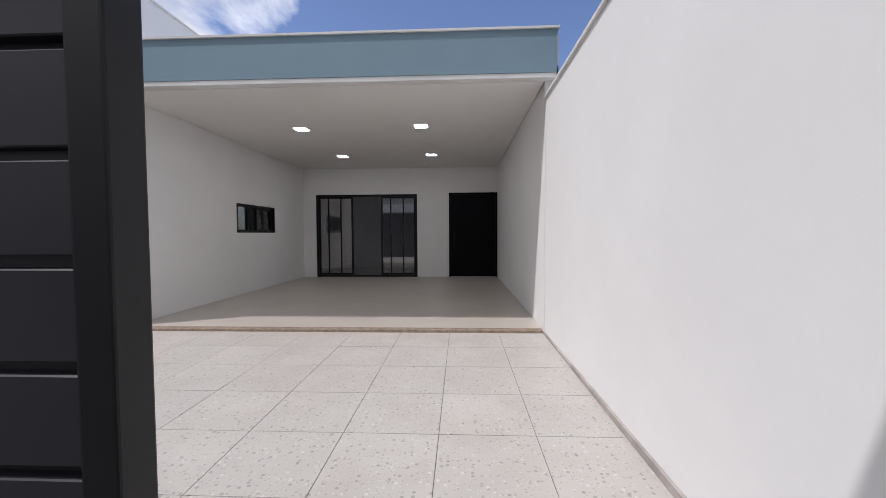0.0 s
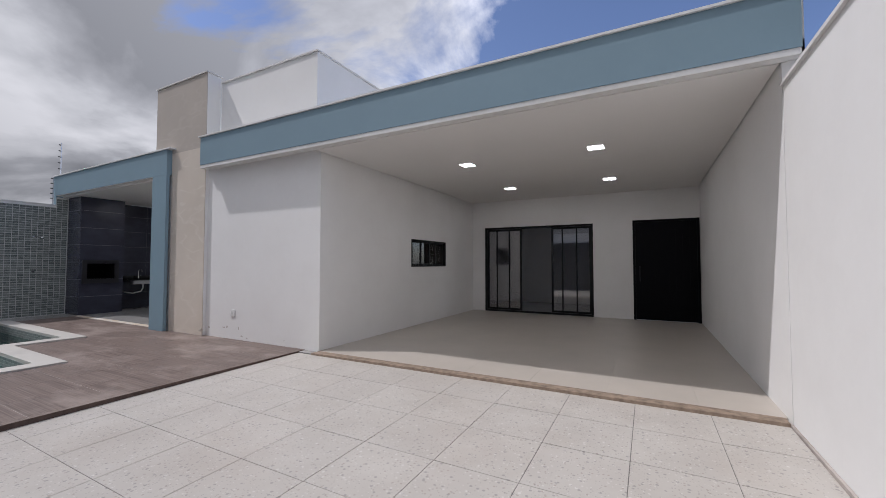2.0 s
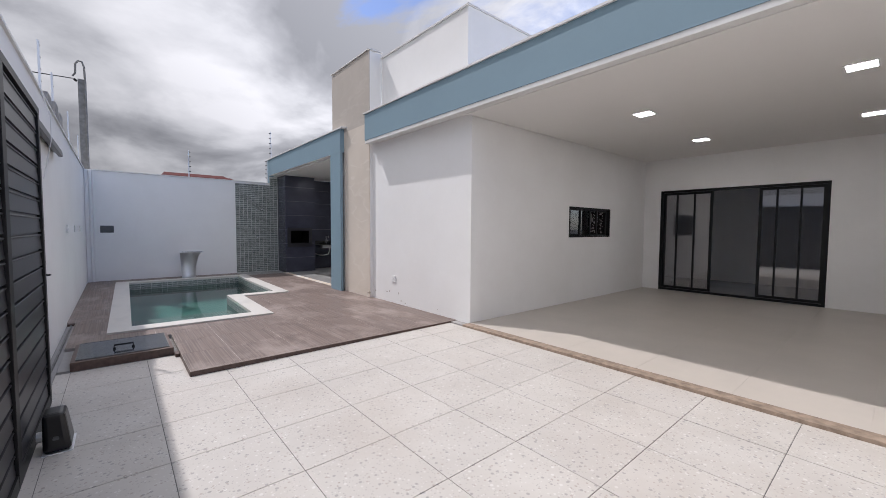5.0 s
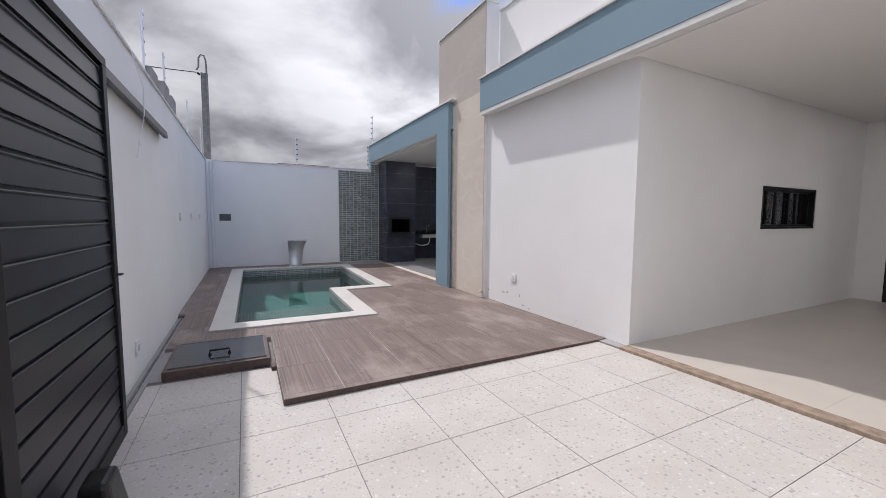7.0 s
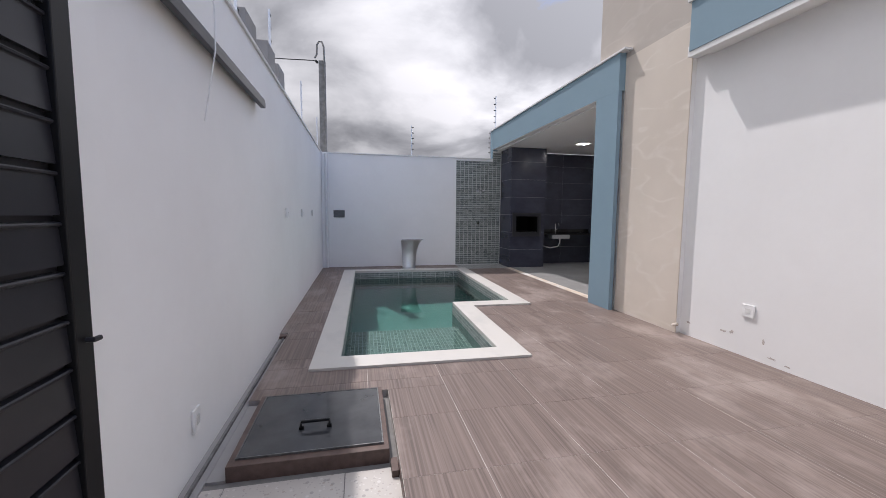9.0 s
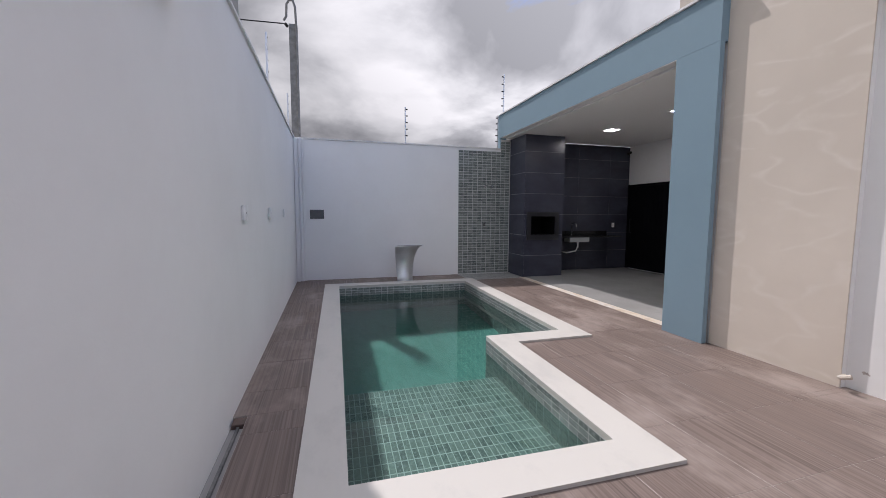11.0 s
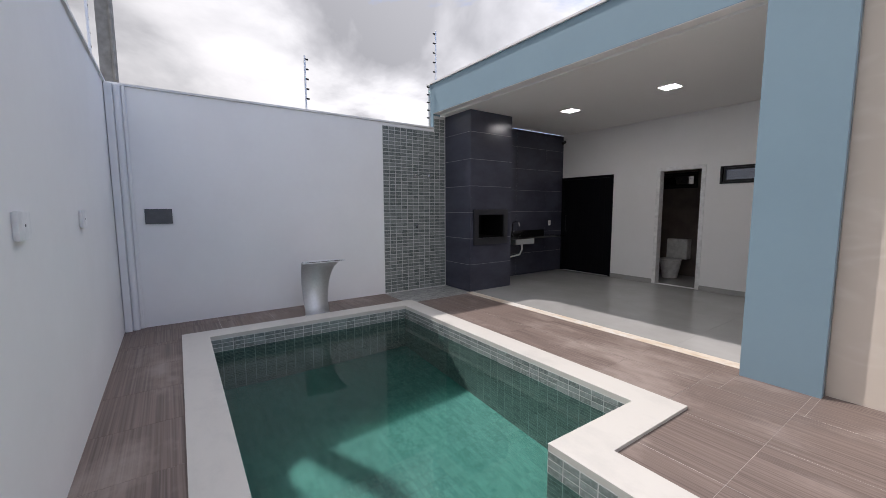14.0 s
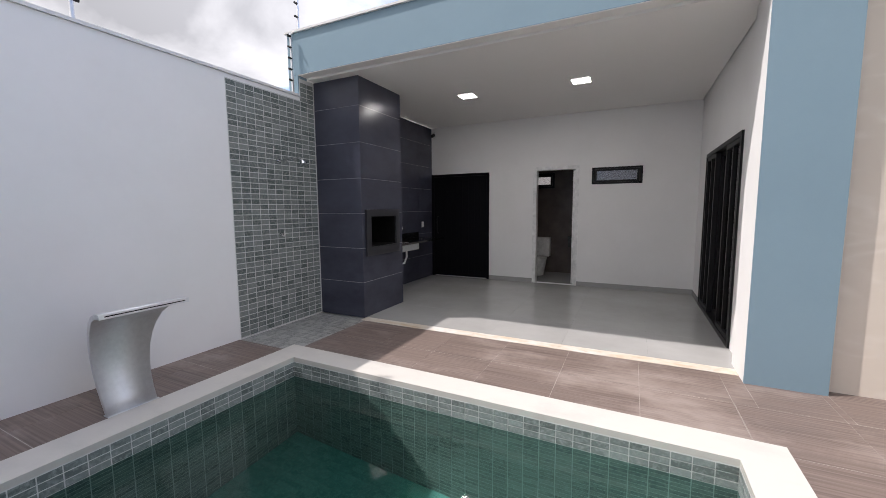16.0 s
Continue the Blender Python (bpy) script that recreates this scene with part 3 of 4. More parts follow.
for j in range(8):
    y0, y1 = 0.97 + (j - 2) * P, 0.97 + (j - 1) * P
    y1 = min(y1, 4.60)
    y0 = max(y0, STREET_Y)
    for i in range(13):
        x1, x0 = 0.935 - i * P, 0.935 - (i + 1) * P
        x1 = min(x1, RIGHT_X - 0.022)
        if y1 - y0 < 0.03:
            continue
        west = -4.835 if y0 > 1.2 else (-5.72 if y1 > 1.0 or y0 < 1.2 else -6.7)
        if x1 < west + 0.05:
            continue
        x0 = max(x0, west)
        g = 0.0025
        bm = bmesh.new()
        top = [bm.verts.new((x, y, tile_z(y) + random.uniform(-0.0008, 0.0008))) for x, y in ((x0 + g, y0 + g), (x1 - g, y0 + g), (x1 - g, y1 - g), (x0 + g, y1 - g))]
        low = [bm.verts.new((v.co.x, v.co.y, v.co.z - 0.012)) for v in top]
        bm.faces.new(top)
        for k in range(4):
            bm.faces.new((top[k], low[k], low[(k + 1) % 4], top[(k + 1) % 4]))
        part("tile", bm, M_TILE, floor_yard)

structure("threshold_garage", box(bmesh.new(), GAR_W, RIGHT_X - 0.024, 4.575, 4.718, -0.06, GZ + 0.002, bevel=0.004), M_SILL, "brown stone threshold strip before the garage", "threshold")
structure("threshold_front", box(bmesh.new(), -4.83, GAR_W, 4.60, FRONT_Y, -0.06, 0.006), M_CEMENT, "grey cement strip at the house corner", "threshold")


def tiled_floor(name, x0, x1, y0, y1, z, pitch, material, joint, label, gap=0.0007):
    f = thing(name, ((x0 + x1) / 2, (y0 + y1) / 2, z - 0.1), label, "floor", kind="structure")
    part("bedding", box(bmesh.new(), x0, x1, y0, y1, z - 0.12, z - 0.003), joint, f)
    x = x0
    while x < x1 - 0.02:
        y, xe = y0, min(x + pitch, x1)
        while y < y1 - 0.02:
            ye = min(y + pitch, y1)
            part("tile", box(bmesh.new(), x + gap, xe - gap, y + gap, ye - gap, z - 0.01, z), material, f)
            y = ye
        x = xe
    return f


tiled_floor("floor_garage", GAR_W, RIGHT_X - 0.004, 4.72, GAR_BACK, GZ, 0.80, M_GARAGE, M_GARAGE, "polished beige porcelain garage floor")
tiled_floor("floor_patio", FAR_X, PAT_E, 4.868, PAT_BACK, DZ, 0.80, M_PATIO, M_PATIO, "polished grey porcelain patio floor")
structure("threshold_patio", box(bmesh.new(), -12.96, -9.03, 4.725, 4.868, -0.08, DZ + 0.002), M_SILL_PALE, "sandy stone threshold strip before the patio", "threshold")
structure("baseboard_patio", boxes((-12.42, -11.56, PAT_BACK - 0.014, PAT_BACK - 0.002, DZ, DZ + 0.08), (-10.76, PAT_E, PAT_BACK - 0.014, PAT_BACK - 0.002, DZ, DZ + 0.08), (PAT_E - 0.014, PAT_E - 0.006, 7.46, PAT_BACK - 0.02, DZ, DZ + 0.08)), M_PATIO, "grey tile skirting round the patio", "skirting")

# pool outlines: coping outside, water inside
CO = dict(w=-13.03, e=-7.02, s=0.71, n=3.66, mx=-9.07, my=2.76)
CI = dict(w=-12.76, e=-7.29, s=0.965, n=3.405, mx=-9.335, my=2.50)


def in_coping(x, y):
    return CO["w"] < x < CO["e"] and CO["s"] < y < (CO["n"] if x < CO["mx"] else CO["my"])


deck = thing("deck", (-9.0, 2.4, -0.1), "brown ribbed wood-look porcelain pool deck with pale joints", "floor", kind="structure")


def clip_minus(rect, hole):
    """The parts of a rectangle that lie outside another."""
    x0, x1, y0, y1 = rect
    a0, a1, b0, b1 = max(x0, hole[0]), min(x1, hole[1]), max(y0, hole[2]), min(y1, hole[3])
    if a0 >= a1 or b0 >= b1:
        return [rect]
    out = [(x0, a0, y0, y1), (a1, x1, y0, y1), (a0, a1, y0, b0), (a0, a1, b1, y1)]
    return [r for r in out if r[1] - r[0] > 0.004 and r[3] - r[2] > 0.004]


OUT = [(CO["w"] + 0.1, CO["mx"] - 0.1, CO["s"] + 0.1, CO["n"] - 0.12), (CO["mx"] - 0.12, CO["e"] - 0.1, CO["s"] + 0.05, CO["my"] - 0.13), (-6.56, 0.0, 0.0, 1.265), (-8.2, -6.5, 0.0, 0.262), (-13.7, -12.90, 3.56, 4.9), (-12.96, -9.03, 4.725, 5.2), (-9.03, -8.517, 4.57, 5.2), (-8.52, -7.40, 4.672, 5.2)]


def deck_rects(rects):
    for h in OUT:
        rects = [r for q in rects for r in clip_minus(q, h)]
    return rects


for r in deck_rects([(FAR_X, -4.84, STREET_Y, FRONT_Y)]):
    part("bedding", box(bmesh.new(), r[0], r[1], r[2], r[3], -0.15, DZ - 0.0012), M_JOINT_PALE, deck)
D = 0.61
for i in range(16):
    for j in range(9):
        x1, y0 = -4.84 + 0.545 - i * D, 1.72 + (j - 3) * 0.606
        if j == 0:
            continue
        rect = (max(x1 - D, FAR_X), min(x1, -4.835), STREET_Y if j == 1 else y0, min(y0 + 0.606, FRONT_Y))
        if rect[1] - rect[0] < 0.02 or rect[3] - rect[2] < 0.02:
            continue
        for r in deck_rects([rect]):
            g = 0.0027
            part("tile", box(bmesh.new(), r[0] + 0.0014, r[1] - 0.0014, r[2] + g, r[3] - g, DZ - 0.012, DZ), M_DECK, deck)
part("edge", boxes((-4.835, -4.828, 1.262, FRONT_Y - 0.1, -0.12, DZ), (-5.68, -4.835, 1.258, 1.262, -0.12, DZ)), M_BROWN, deck, "brown cut edge of the deck")

coping = thing("pool_coping", (-10, 2.2, 0.0), "white stone coping slabs round the pool", "coping", kind="structure")
ring = [(CO["w"], CI["w"], CO["s"], CO["n"]), (CI["w"], CO["e"], CO["s"], CI["s"]), (CI["e"], CO["e"], CI["s"], CO["my"]), (CI["mx"], CI["e"], CI["my"], CO["my"]), (CI["mx"], CO["mx"], CO["my"], CO["n"]), (CI["w"], CI["mx"], CI["n"], CO["n"])]
for x0, x1, y0, y1 in ring:
    part("slab", box(bmesh.new(), x0, x1, y0, y1, -0.004, 0.038), M_MARBLE, coping)

# pool shell: mortar walls, floors at two depths, mosaic in front of them
DEEP, SHELF, SHELF_X, WATER_Z = -1.30, -0.52, -9.02, -0.148
pool = thing("pool", (-10, 2.2, DEEP), "pool lined with green mosaic, a shallow shelf and clear green water", "pool", kind="structure")
shell = bmesh.new()
T = 0.10
for r in ((CI["w"] - T, CI["w"], CI["s"] - T, CI["n"] + T), (CI["w"], CI["e"] + T, CI["s"] - T, CI["s"]), (CI["e"], CI["e"] + T, CI["s"], CI["my"] + T), (CI["mx"], CI["e"], CI["my"], CI["my"] + T), (CI["mx"], CI["mx"] + T, CI["my"] + T, CI["n"] + T), (CI["w"], CI["mx"], CI["n"], CI["n"] + T)):
    box(shell, *r, DEEP - 0.1, -0.005)
part("basin_floor", box(bmesh.new(), CI["w"], SHELF_X, CI["s"], CI["n"], DEEP - 0.1, DEEP), M_GROUT_TEAL, pool, "basin floor grout coloured like the murky green water")
box(shell, SHELF_X, CI["e"], CI["s"], CI["my"], DEEP - 0.1, SHELF)
part("shell", shell, M_GROUT, pool, "pale grout between the mosaic")


def tile_mesh(name, size, material):
    bm = box(bmesh.new(), -size[0] / 2, size[0] / 2, -size[1] / 2, size[1] / 2, -size[2] / 2, size[2] / 2)
    return mesh_of(name, bm, material)


TU, TV = 0.112, 0.046
gx, gz = TU - 0.0075, TV - 0.0065


def grid(a0, a1, b0, b1, pa, pb):
    na, nb = max(1, round((a1 - a0) / pa)), max(1, round((b1 - b0) / pb))
    pa, pb = (a1 - a0) / na, (b1 - b0) / nb
    return [(a0 + pa * (i + 0.5), b0 + pb * (j + 0.5)) for i in range(na) for j in range(nb)]


along_x = tile_mesh("wall_mosaic_x", (gx, 0.004, gz), M_POOL)
along_y = tile_mesh("wall_mosaic_y", (0.004, gx, gz), M_POOL)
flat = tile_mesh("floor_mosaic", (gx, gz, 0.004), M_POOL)
ztop = -0.008
wx = [(x, CI["s"], ztop - z) for x, z in grid(CI["w"], CI["e"], 0, -DEEP, TU, TV)]
wx += [(x, CI["n"], ztop - z) for x, z in grid(CI["w"], CI["mx"], 0, -DEEP, TU, TV)]
wx += [(x, CI["my"], ztop - z) for x, z in grid(CI["mx"], CI["e"], 0, -DEEP, TU, TV)]
wy = [(CI["w"], y, ztop - z) for y, z in grid(CI["s"], CI["n"], 0, -DEEP, TU, TV)]
wy += [(CI["mx"], y, ztop - z) for y, z in grid(CI["my"], CI["n"], 0, -DEEP, TU, TV)]
wy += [(CI["e"], y, ztop - z) for y, z in grid(CI["s"], CI["my"], 0, 0.50, TU, TV)]
wy += [(SHELF_X, y, SHELF - 0.002 - z) for y, z in grid(CI["s"], CI["my"], 0, 0.76, TU, TV)]
fl = [(x, y, DEEP) for x, y in grid(CI["w"], SHELF_X, CI["s"], CI["my"], TU, TV)]
fl += [(x, y, DEEP) for x, y in grid(CI["w"], CI["mx"], CI["my"], CI["n"], TU, TV)]
fs = [(x, y, SHELF) for x, y in grid(SHELF_X, CI["e"], CI["s"], CI["my"], TU, TV)]
joined(pool, "wall_mosaic", along_x, wx, M_POOL)
joined(pool, "wall_mosaic", along_y, wy, M_POOL)
joined(pool, "floor_mosaic", flat, fl, M_DEEP)
joined(pool, "shelf_mosaic", flat, fs, M_POOL)
bm = bmesh.new()
bm.faces.new([bm.verts.new((x, y, WATER_Z)) for x, y in ((CI["w"], CI["s"]), (CI["e"], CI["s"]), (CI["e"], CI["my"]), (CI["mx"], CI["my"]), (CI["mx"], CI["n"]), (CI["w"], CI["n"]))])
solid("water", bm, M_WATER, "calm clear green pool water", "water", "structure").visible_shadow = False

# mosaic panel behind the shower
panel = thing("mosaic_panel", (FAR_X, 4.2, 0), "green-grey mosaic tile panel on the boundary wall", "wall tiles", kind="structure")
part("bed", box(bmesh.new(), FAR_X + 0.001, FAR_X + 0.006, 3.574, 4.82, DZ, 2.785), M_GROUT, panel, "pale grout")
ty, tz = 0.112, 0.0585
rows = []
for k in range(47):
    for i in range(11):
        rows.append((FAR_X + 0.005, 3.575 + ty * (i + 0.5), DZ + 0.012 + tz * (k + 0.5)))
part("bed", box(bmesh.new(), FAR_X + 0.001, FAR_X + 0.006, 4.58, 4.82, 2.802, 3.054), M_GROUT, panel, "pale grout")
for k in range(47, 51):
    for i in (9, 10):
        rows.append((FAR_X + 0.005, 3.575 + ty * (i + 0.5), DZ + 0.012 + tz * (k + 0.5)))
rows.sort(key=lambda p: abs(p[2] - 1.2))
pieces(panel, "tile", (0.008, ty - 0.009, tz - 0.009), M_MOSAIC, rows, 0.0, 300, M_MOSAIC_REST, "tile_field")
TURNED = Matrix.Translation((-13.05, 0.72, 0)) @ Matrix.Rotation(radians(-0.85), 4, "Z") @ Matrix.Translation((13.05, -0.72, 0))
for ob in (coping, pool, bpy.data.objects["water"]):
    ob.matrix_basis = TURNED @ Matrix.Translation(ob.location)
shower_floor = thing("shower_floor", (-13.3, 4.2, -0.1), "grey mosaic shower floor with pale joints", "floor", kind="structure")
part("bedding", boxes((FAR_X, -12.90, 3.56, 4.82, -0.1, DZ - 0.006)), M_GROUT_GREY, shower_floor, "grey joints")
laid = [(x, y, DZ - 0.006) for x, y in grid(FAR_X + 0.012, -12.90, 3.57, 4.815, 0.058, 0.112)]
laid.sort(key=lambda p: -p[0])
pieces(shower_floor, "tile", (0.051, 0.105, 0.006), M_SHOWER, laid, 0.0)

# ---------------------------------------------------------------- barbecue tower and dark tiled wall
BX, BY0, BY1 = -12.97, 4.82, 5.77
bbq = thing("barbecue", (-13.3, 5.3, DZ), "built-in barbecue tower clad in graphite porcelain tiles", "barbecue", kind="structure")
FIRE = (4.98, 5.57, 0.93, 1.33)
part("core", pierced("x", FAR_X + 0.001, BX - 0.003, BY0 + 0.003, BY1 - 0.003, DZ, CEIL + 0.018, [FIRE]), M_JOINT_GREY, bbq, "grey joints")
courses = [DZ, 0.48, 0.925, 1.37, 1.815, 2.26, 2.705, CEIL + 0.016]
for z0, z1 in zip(courses, courses[1:]):
    g = 0.003
    part("tile", box(bmesh.new(), FAR_X + 0.012, BX, BY0, BY0 + 0.012, z0 + g, z1 - g), M_DARK, bbq)
    part("tile", pierced("x", BX - 0.013, BX, BY0 + 0.0145, BY1, z0 + g, z1 - g, [FIRE]), M_DARK, bbq)
    part("tile", box(bmesh.new(), FAR_X + 0.012, BX - 0.0135, BY1 - 0.012, BY1, z0 + g, z1 - g), M_DARK, bbq)
part("frame", boxes((BX, BX + 0.03, 4.88, 5.66, 1.33, 1.42), (BX, BX + 0.03, 4.88, 5.66, 0.815, 0.93), (BX, BX + 0.03, 4.88, 4.98, 0.93, 1.33), (BX, BX + 0.03, 5.57, 5.66, 0.93, 1.33)), M_FRAME, bbq, "black steel grill frame")
y0, y1, z0, z1 = FIRE
part("firebox", boxes((-13.55, -13.54, y0, y1, z0, z1), (-13.54, BX + 0.002, y0 + 0.001, y0 + 0.012, z0 + 0.001, z1 - 0.001), (-13.54, BX + 0.002, y1 - 0.012, y1 - 0.001, z0 + 0.001, z1 - 0.001), (-13.54, BX + 0.002, y0 + 0.012, y1 - 0.012, z0 + 0.001, z0 + 0.012), (-13.54, BX + 0.002, y0 + 0.012, y1 - 0.012, z1 - 0.012, z1 - 0.001)), M_IRON, bbq, "sooty black firebox")

dark = thing("dark_tiled_wall", (FAR_X, 7, DZ), "graphite porcelain tiled patio wall", "wall tiles", kind="structure")
part("bed", box(bmesh.new(), FAR_X + 0.001, FAR_X + 0.010, BY1, PAT_BACK, DZ, CEIL + 0.016), M_JOINT_GREY, dark, "grey joints")
for z0, z1 in zip(courses, courses[1:]):
    for y0, y1 in ((BY1, 6.65), (6.65, 7.55), (7.55, PAT_BACK)):
        part("tile", box(bmesh.new(), FAR_X + 0.004, FAR_X + 0.013, y0 + 0.002, y1 - 0.002, z0 + 0.002, z1 - 0.002), M_DARK, dark)

# ---------------------------------------------------------------- doors and windows


def solid_door(name, x0, x1, y, z0, z1, label):
    d = thing(name, ((x0 + x1) / 2, y, z0), label, "door", kind="structure")
    part("frame", boxes((x0, x0 + 0.05, y - 0.012, y + 0.1, z0, z1), (x1 - 0.05, x1, y - 0.012, y + 0.1, z0, z1), (x0 + 0.05, x1 - 0.05, y - 0.012, y + 0.1, z1 - 0.05, z1)), M_DOOR, d)
    part("leaf", box(bmesh.new(), x0 + 0.052, x1 - 0.052, y + 0.012, y + 0.052, z0 + 0.012, z1 - 0.052), M_DOOR, d)
    n = 9
    w = (x1 - x0 - 0.11) / n
    for k in range(n):
        part("slat", box(bmesh.new(), x0 + 0.056 + k * w, x0 + 0.052 + (k + 1) * w, y + 0.004, y + 0.012, z0 + 0.016, z1 - 0.056), M_DOOR, d)
    part("door_handle", tube(bmesh.new(), [(x0 + 0.14, y + 0.01, z0 + 0.9), (x0 + 0.14, y - 0.045, z0 + 0.9), (x0 + 0.14, y - 0.045, z0 + 1.25), (x0 + 0.14, y + 0.01, z0 + 1.25)], 0.010), M_BLACK, d)
    return d


solid_door("door_1", -0.448, 0.883, GAR_BACK, GZ, 2.35, "tall black pivot door, closed")
solid_door("door_2", -13.688, -12.427, PAT_BACK, DZ, 2.118, "black slatted metal door, closed")


def frame_bars(u0, u1, z0, z1, w, make):
    return [make(u0, u0 + w, z0, z1), make(u1 - w, u1, z0, z1), make(u0 + w, u1 - w, z0, z0 + w), make(u0 + w, u1 - w, z1 - w, z1)]


def glazed(name, axis, a0, a1, u0, u1, z0, z1, leaves, label, bar=0.045, kind_word="window"):
    """A dark aluminium frame with leaves (u0, u1, number of bays, depth 0 or 1), each with its own bars and panes."""
    w = thing(name, ((a0 + a1) / 2, (u0 + u1) / 2, z0) if axis == "x" else ((u0 + u1) / 2, (a0 + a1) / 2, z0), label, kind_word, kind="structure")

    def b(p, q, s, t, d0, d1):
        return (d0, d1, p, q, s, t) if axis == "x" else (p, q, d0, d1, s, t)

    part("window_frame", boxes(*frame_bars(u0, u1, z0, z1, bar, lambda p, q, s, t: b(p, q, s, t, a0, a1))), M_BLACK, w)
    mid = (a0 + a1) / 2
    for v0, v1, bays, depth in leaves:
        d0, d1 = (a0 + 0.008, mid - 0.003) if depth == 0 else (mid + 0.003, a1 - 0.008)
        s, t = z0 + bar + 0.002, z1 - bar - 0.002
        leaf = part("sash", boxes(*frame_bars(v0, v1, s, t, bar, lambda p, q, e, f: b(p, q, e, f, d0, d1))), M_BLACK, w)
        room = v1 - v0 - 2 * bar
        cuts = [0.0, 0.26, 0.66, 1.0] if bays == 3 else [k / bays for k in range(bays + 1)]
        for k in range(bays):
            p, inner = v0 + bar + cuts[k] * room, (cuts[k + 1] - cuts[k]) * room
            part("pane", boxes(b(p + 0.001, p + inner - 0.001, s + bar + 0.001, t - bar - 0.001, (d0 + d1) / 2 - 0.003, (d0 + d1) / 2 + 0.003)), M_GLASS, leaf)
            if k:
                part("bar", boxes(b(p - 0.016, p + 0.016, s + bar, t - bar, d0 + 0.002, d1 - 0.002)), M_BLACK, leaf)
    return w


glazed("door_3", "y", GAR_BACK + 0.01, GAR_BACK + 0.12, -4.178, -1.332, GZ, 2.323, [(-4.13, -3.15, 3, 1), (-2.36, -1.38, 3, 1)], "wide black aluminium sliding glass door, half open", 0.05, "door")
glazed("window_1", "x", GAR_W - 0.12, GAR_W - 0.01, 7.302, 8.898, 1.265, 1.851, [(7.35, 8.12, 2, 1), (8.08, 8.85, 2, 0)], "small black framed sliding window", 0.03)
glazed("window_2", "y", PAT_BACK - 0.008, PAT_BACK + 0.09, -10.548, -9.759, 1.827, 2.110, [(-10.50, -9.81, 1, 0)], "small black framed awning window", 0.03)
glazed("door_4", "x", PAT_E - 0.02, PAT_E + 0.11, 5.452, 7.428, DZ, 2.148, [(5.50, 6.16, 2, 0), (6.13, 6.79, 2, 1), (6.75, 7.38, 2, 0)], "black aluminium sliding patio door", 0.05, "door")
glazed("window_3", "y", 9.50, 9.60, -12.218, -11.422, 1.842, 2.168, [(-12.17, -11.47, 1, 0)], "small high bathroom window", 0.04)

# bathroom door: white frame, open leaf
wc = thing("door_5", (-11.16, PAT_BACK, DZ), "white framed bathroom door, open inwards", "door", kind="structure")
part("frame", boxes((-11.565, -11.50, PAT_BACK - 0.014, PAT_BACK + 0.13, DZ, 2.17), (-10.82, -10.755, PAT_BACK - 0.014, PAT_BACK + 0.13, DZ, 2.17), (-11.50, -10.82, PAT_BACK - 0.014, PAT_BACK + 0.13, 2.105, 2.17)), M_PLASTIC, wc, "white door casing")
leaf = part("leaf", box(bmesh.new(), -10.875, -10.84, PAT_BACK + 0.135, PAT_BACK + 0.80, DZ + 0.008, 2.10), M_PLASTIC, wc, "white open door leaf")
part("door_handle", tube(bmesh.new(), [(-10.87, PAT_BACK + 0.72, 1.02), (-10.93, PAT_BACK + 0.72, 1.02), (-10.93, PAT_BACK + 0.60, 1.02)], 0.010), M_CHROME, leaf)

# ---------------------------------------------------------------- sliding gate
gate = thing("sliding_gate", (-2.7, 0.32, -0.05), "graphite painted metal sliding gate with horizontal slats, half open", "gate")
GY0, GY1, GX0, GX1, GB, GT = 0.25, 0.31, -4.90, -0.548, -0.02, 2.29
STILES = ((GX0, GX0 + 0.07), (-3.60, -3.50), (-2.235, -2.145), (GX1 - 0.05, GX1))
for x0, x1 in STILES:
    part("stile", box(bmesh.new(), x0, x1, GY0, GY1, GB, GT, bevel=0.004), M_BLACK, gate, "black gate stile")
part("top_rail", box(bmesh.new(), GX0, GX1, GY0, GY1, GT + 0.001, GT + 0.05), M_BLACK, gate)
part("bottom_rail", box(bmesh.new(), GX0, GX1, GY0 + 0.002, GY1 - 0.002, GB - 0.05, 0.050), M_BLACK, gate)
pitch = 0.1315
for (_, s0), (s1, _) in zip(STILES, STILES[1:]):
    bm = bmesh.new()
    # slightly raked board with a rolled lip at its top, a shadow groove above it on both faces
    prof = [(0.297, 0.0), (0.2905, 0.098), (0.292, 0.101), (0.298, 0.104), (0.299, 0.109), (0.296, 0.113), (0.280, 0.115), (0.280, 0.1315), (0.272, 0.1315), (0.254, 0.1315), (0.254, 0.096), (0.256, 0.094), (0.272, 0.093), (0.272, 0.079), (0.256, 0.078), (0.254, 0.076), (0.254, 0.0)]
    a = [bm.verts.new((s0, y, z)) for y, z in prof]
    b = [bm.verts.new((s1, y, z)) for y, z in prof]
    bm.faces.new(a)
    bm.faces.new(b)
    n = len(prof)
    for k in range(n):
        bm.faces.new((a[k], a[(k + 1) % n], b[(k + 1) % n], b[k]))
    me = mesh_of("slat", bm, M_GATE)
    for k in range(17):
        ob = new("slat", me)
        ob.parent = gate
        ob.location = Vector((0, 0, 0.0525 + k * pitch)) - gate.location
part("latch", tube(bmesh.new(), [(GX0 + 0.03, GY1 - 0.003, 1.02), (GX0 + 0.03, GY1 + 0.020, 1.02), (GX0 + 0.01, GY1 + 0.022, 1.02)], 0.008), M_GATE, gate)

structure("gate_pilaster", box(bmesh.new(), -5.13, -4.93, STREET_Y + 0.001, 0.243, -0.02, 2.296), M_WHITE, "narrow white plastered strip beside the gate", "wall")
rail = thing("gate_rail", (-6.0, STREET_Y, 2.29), "black steel guide rail on the street wall", "rail")
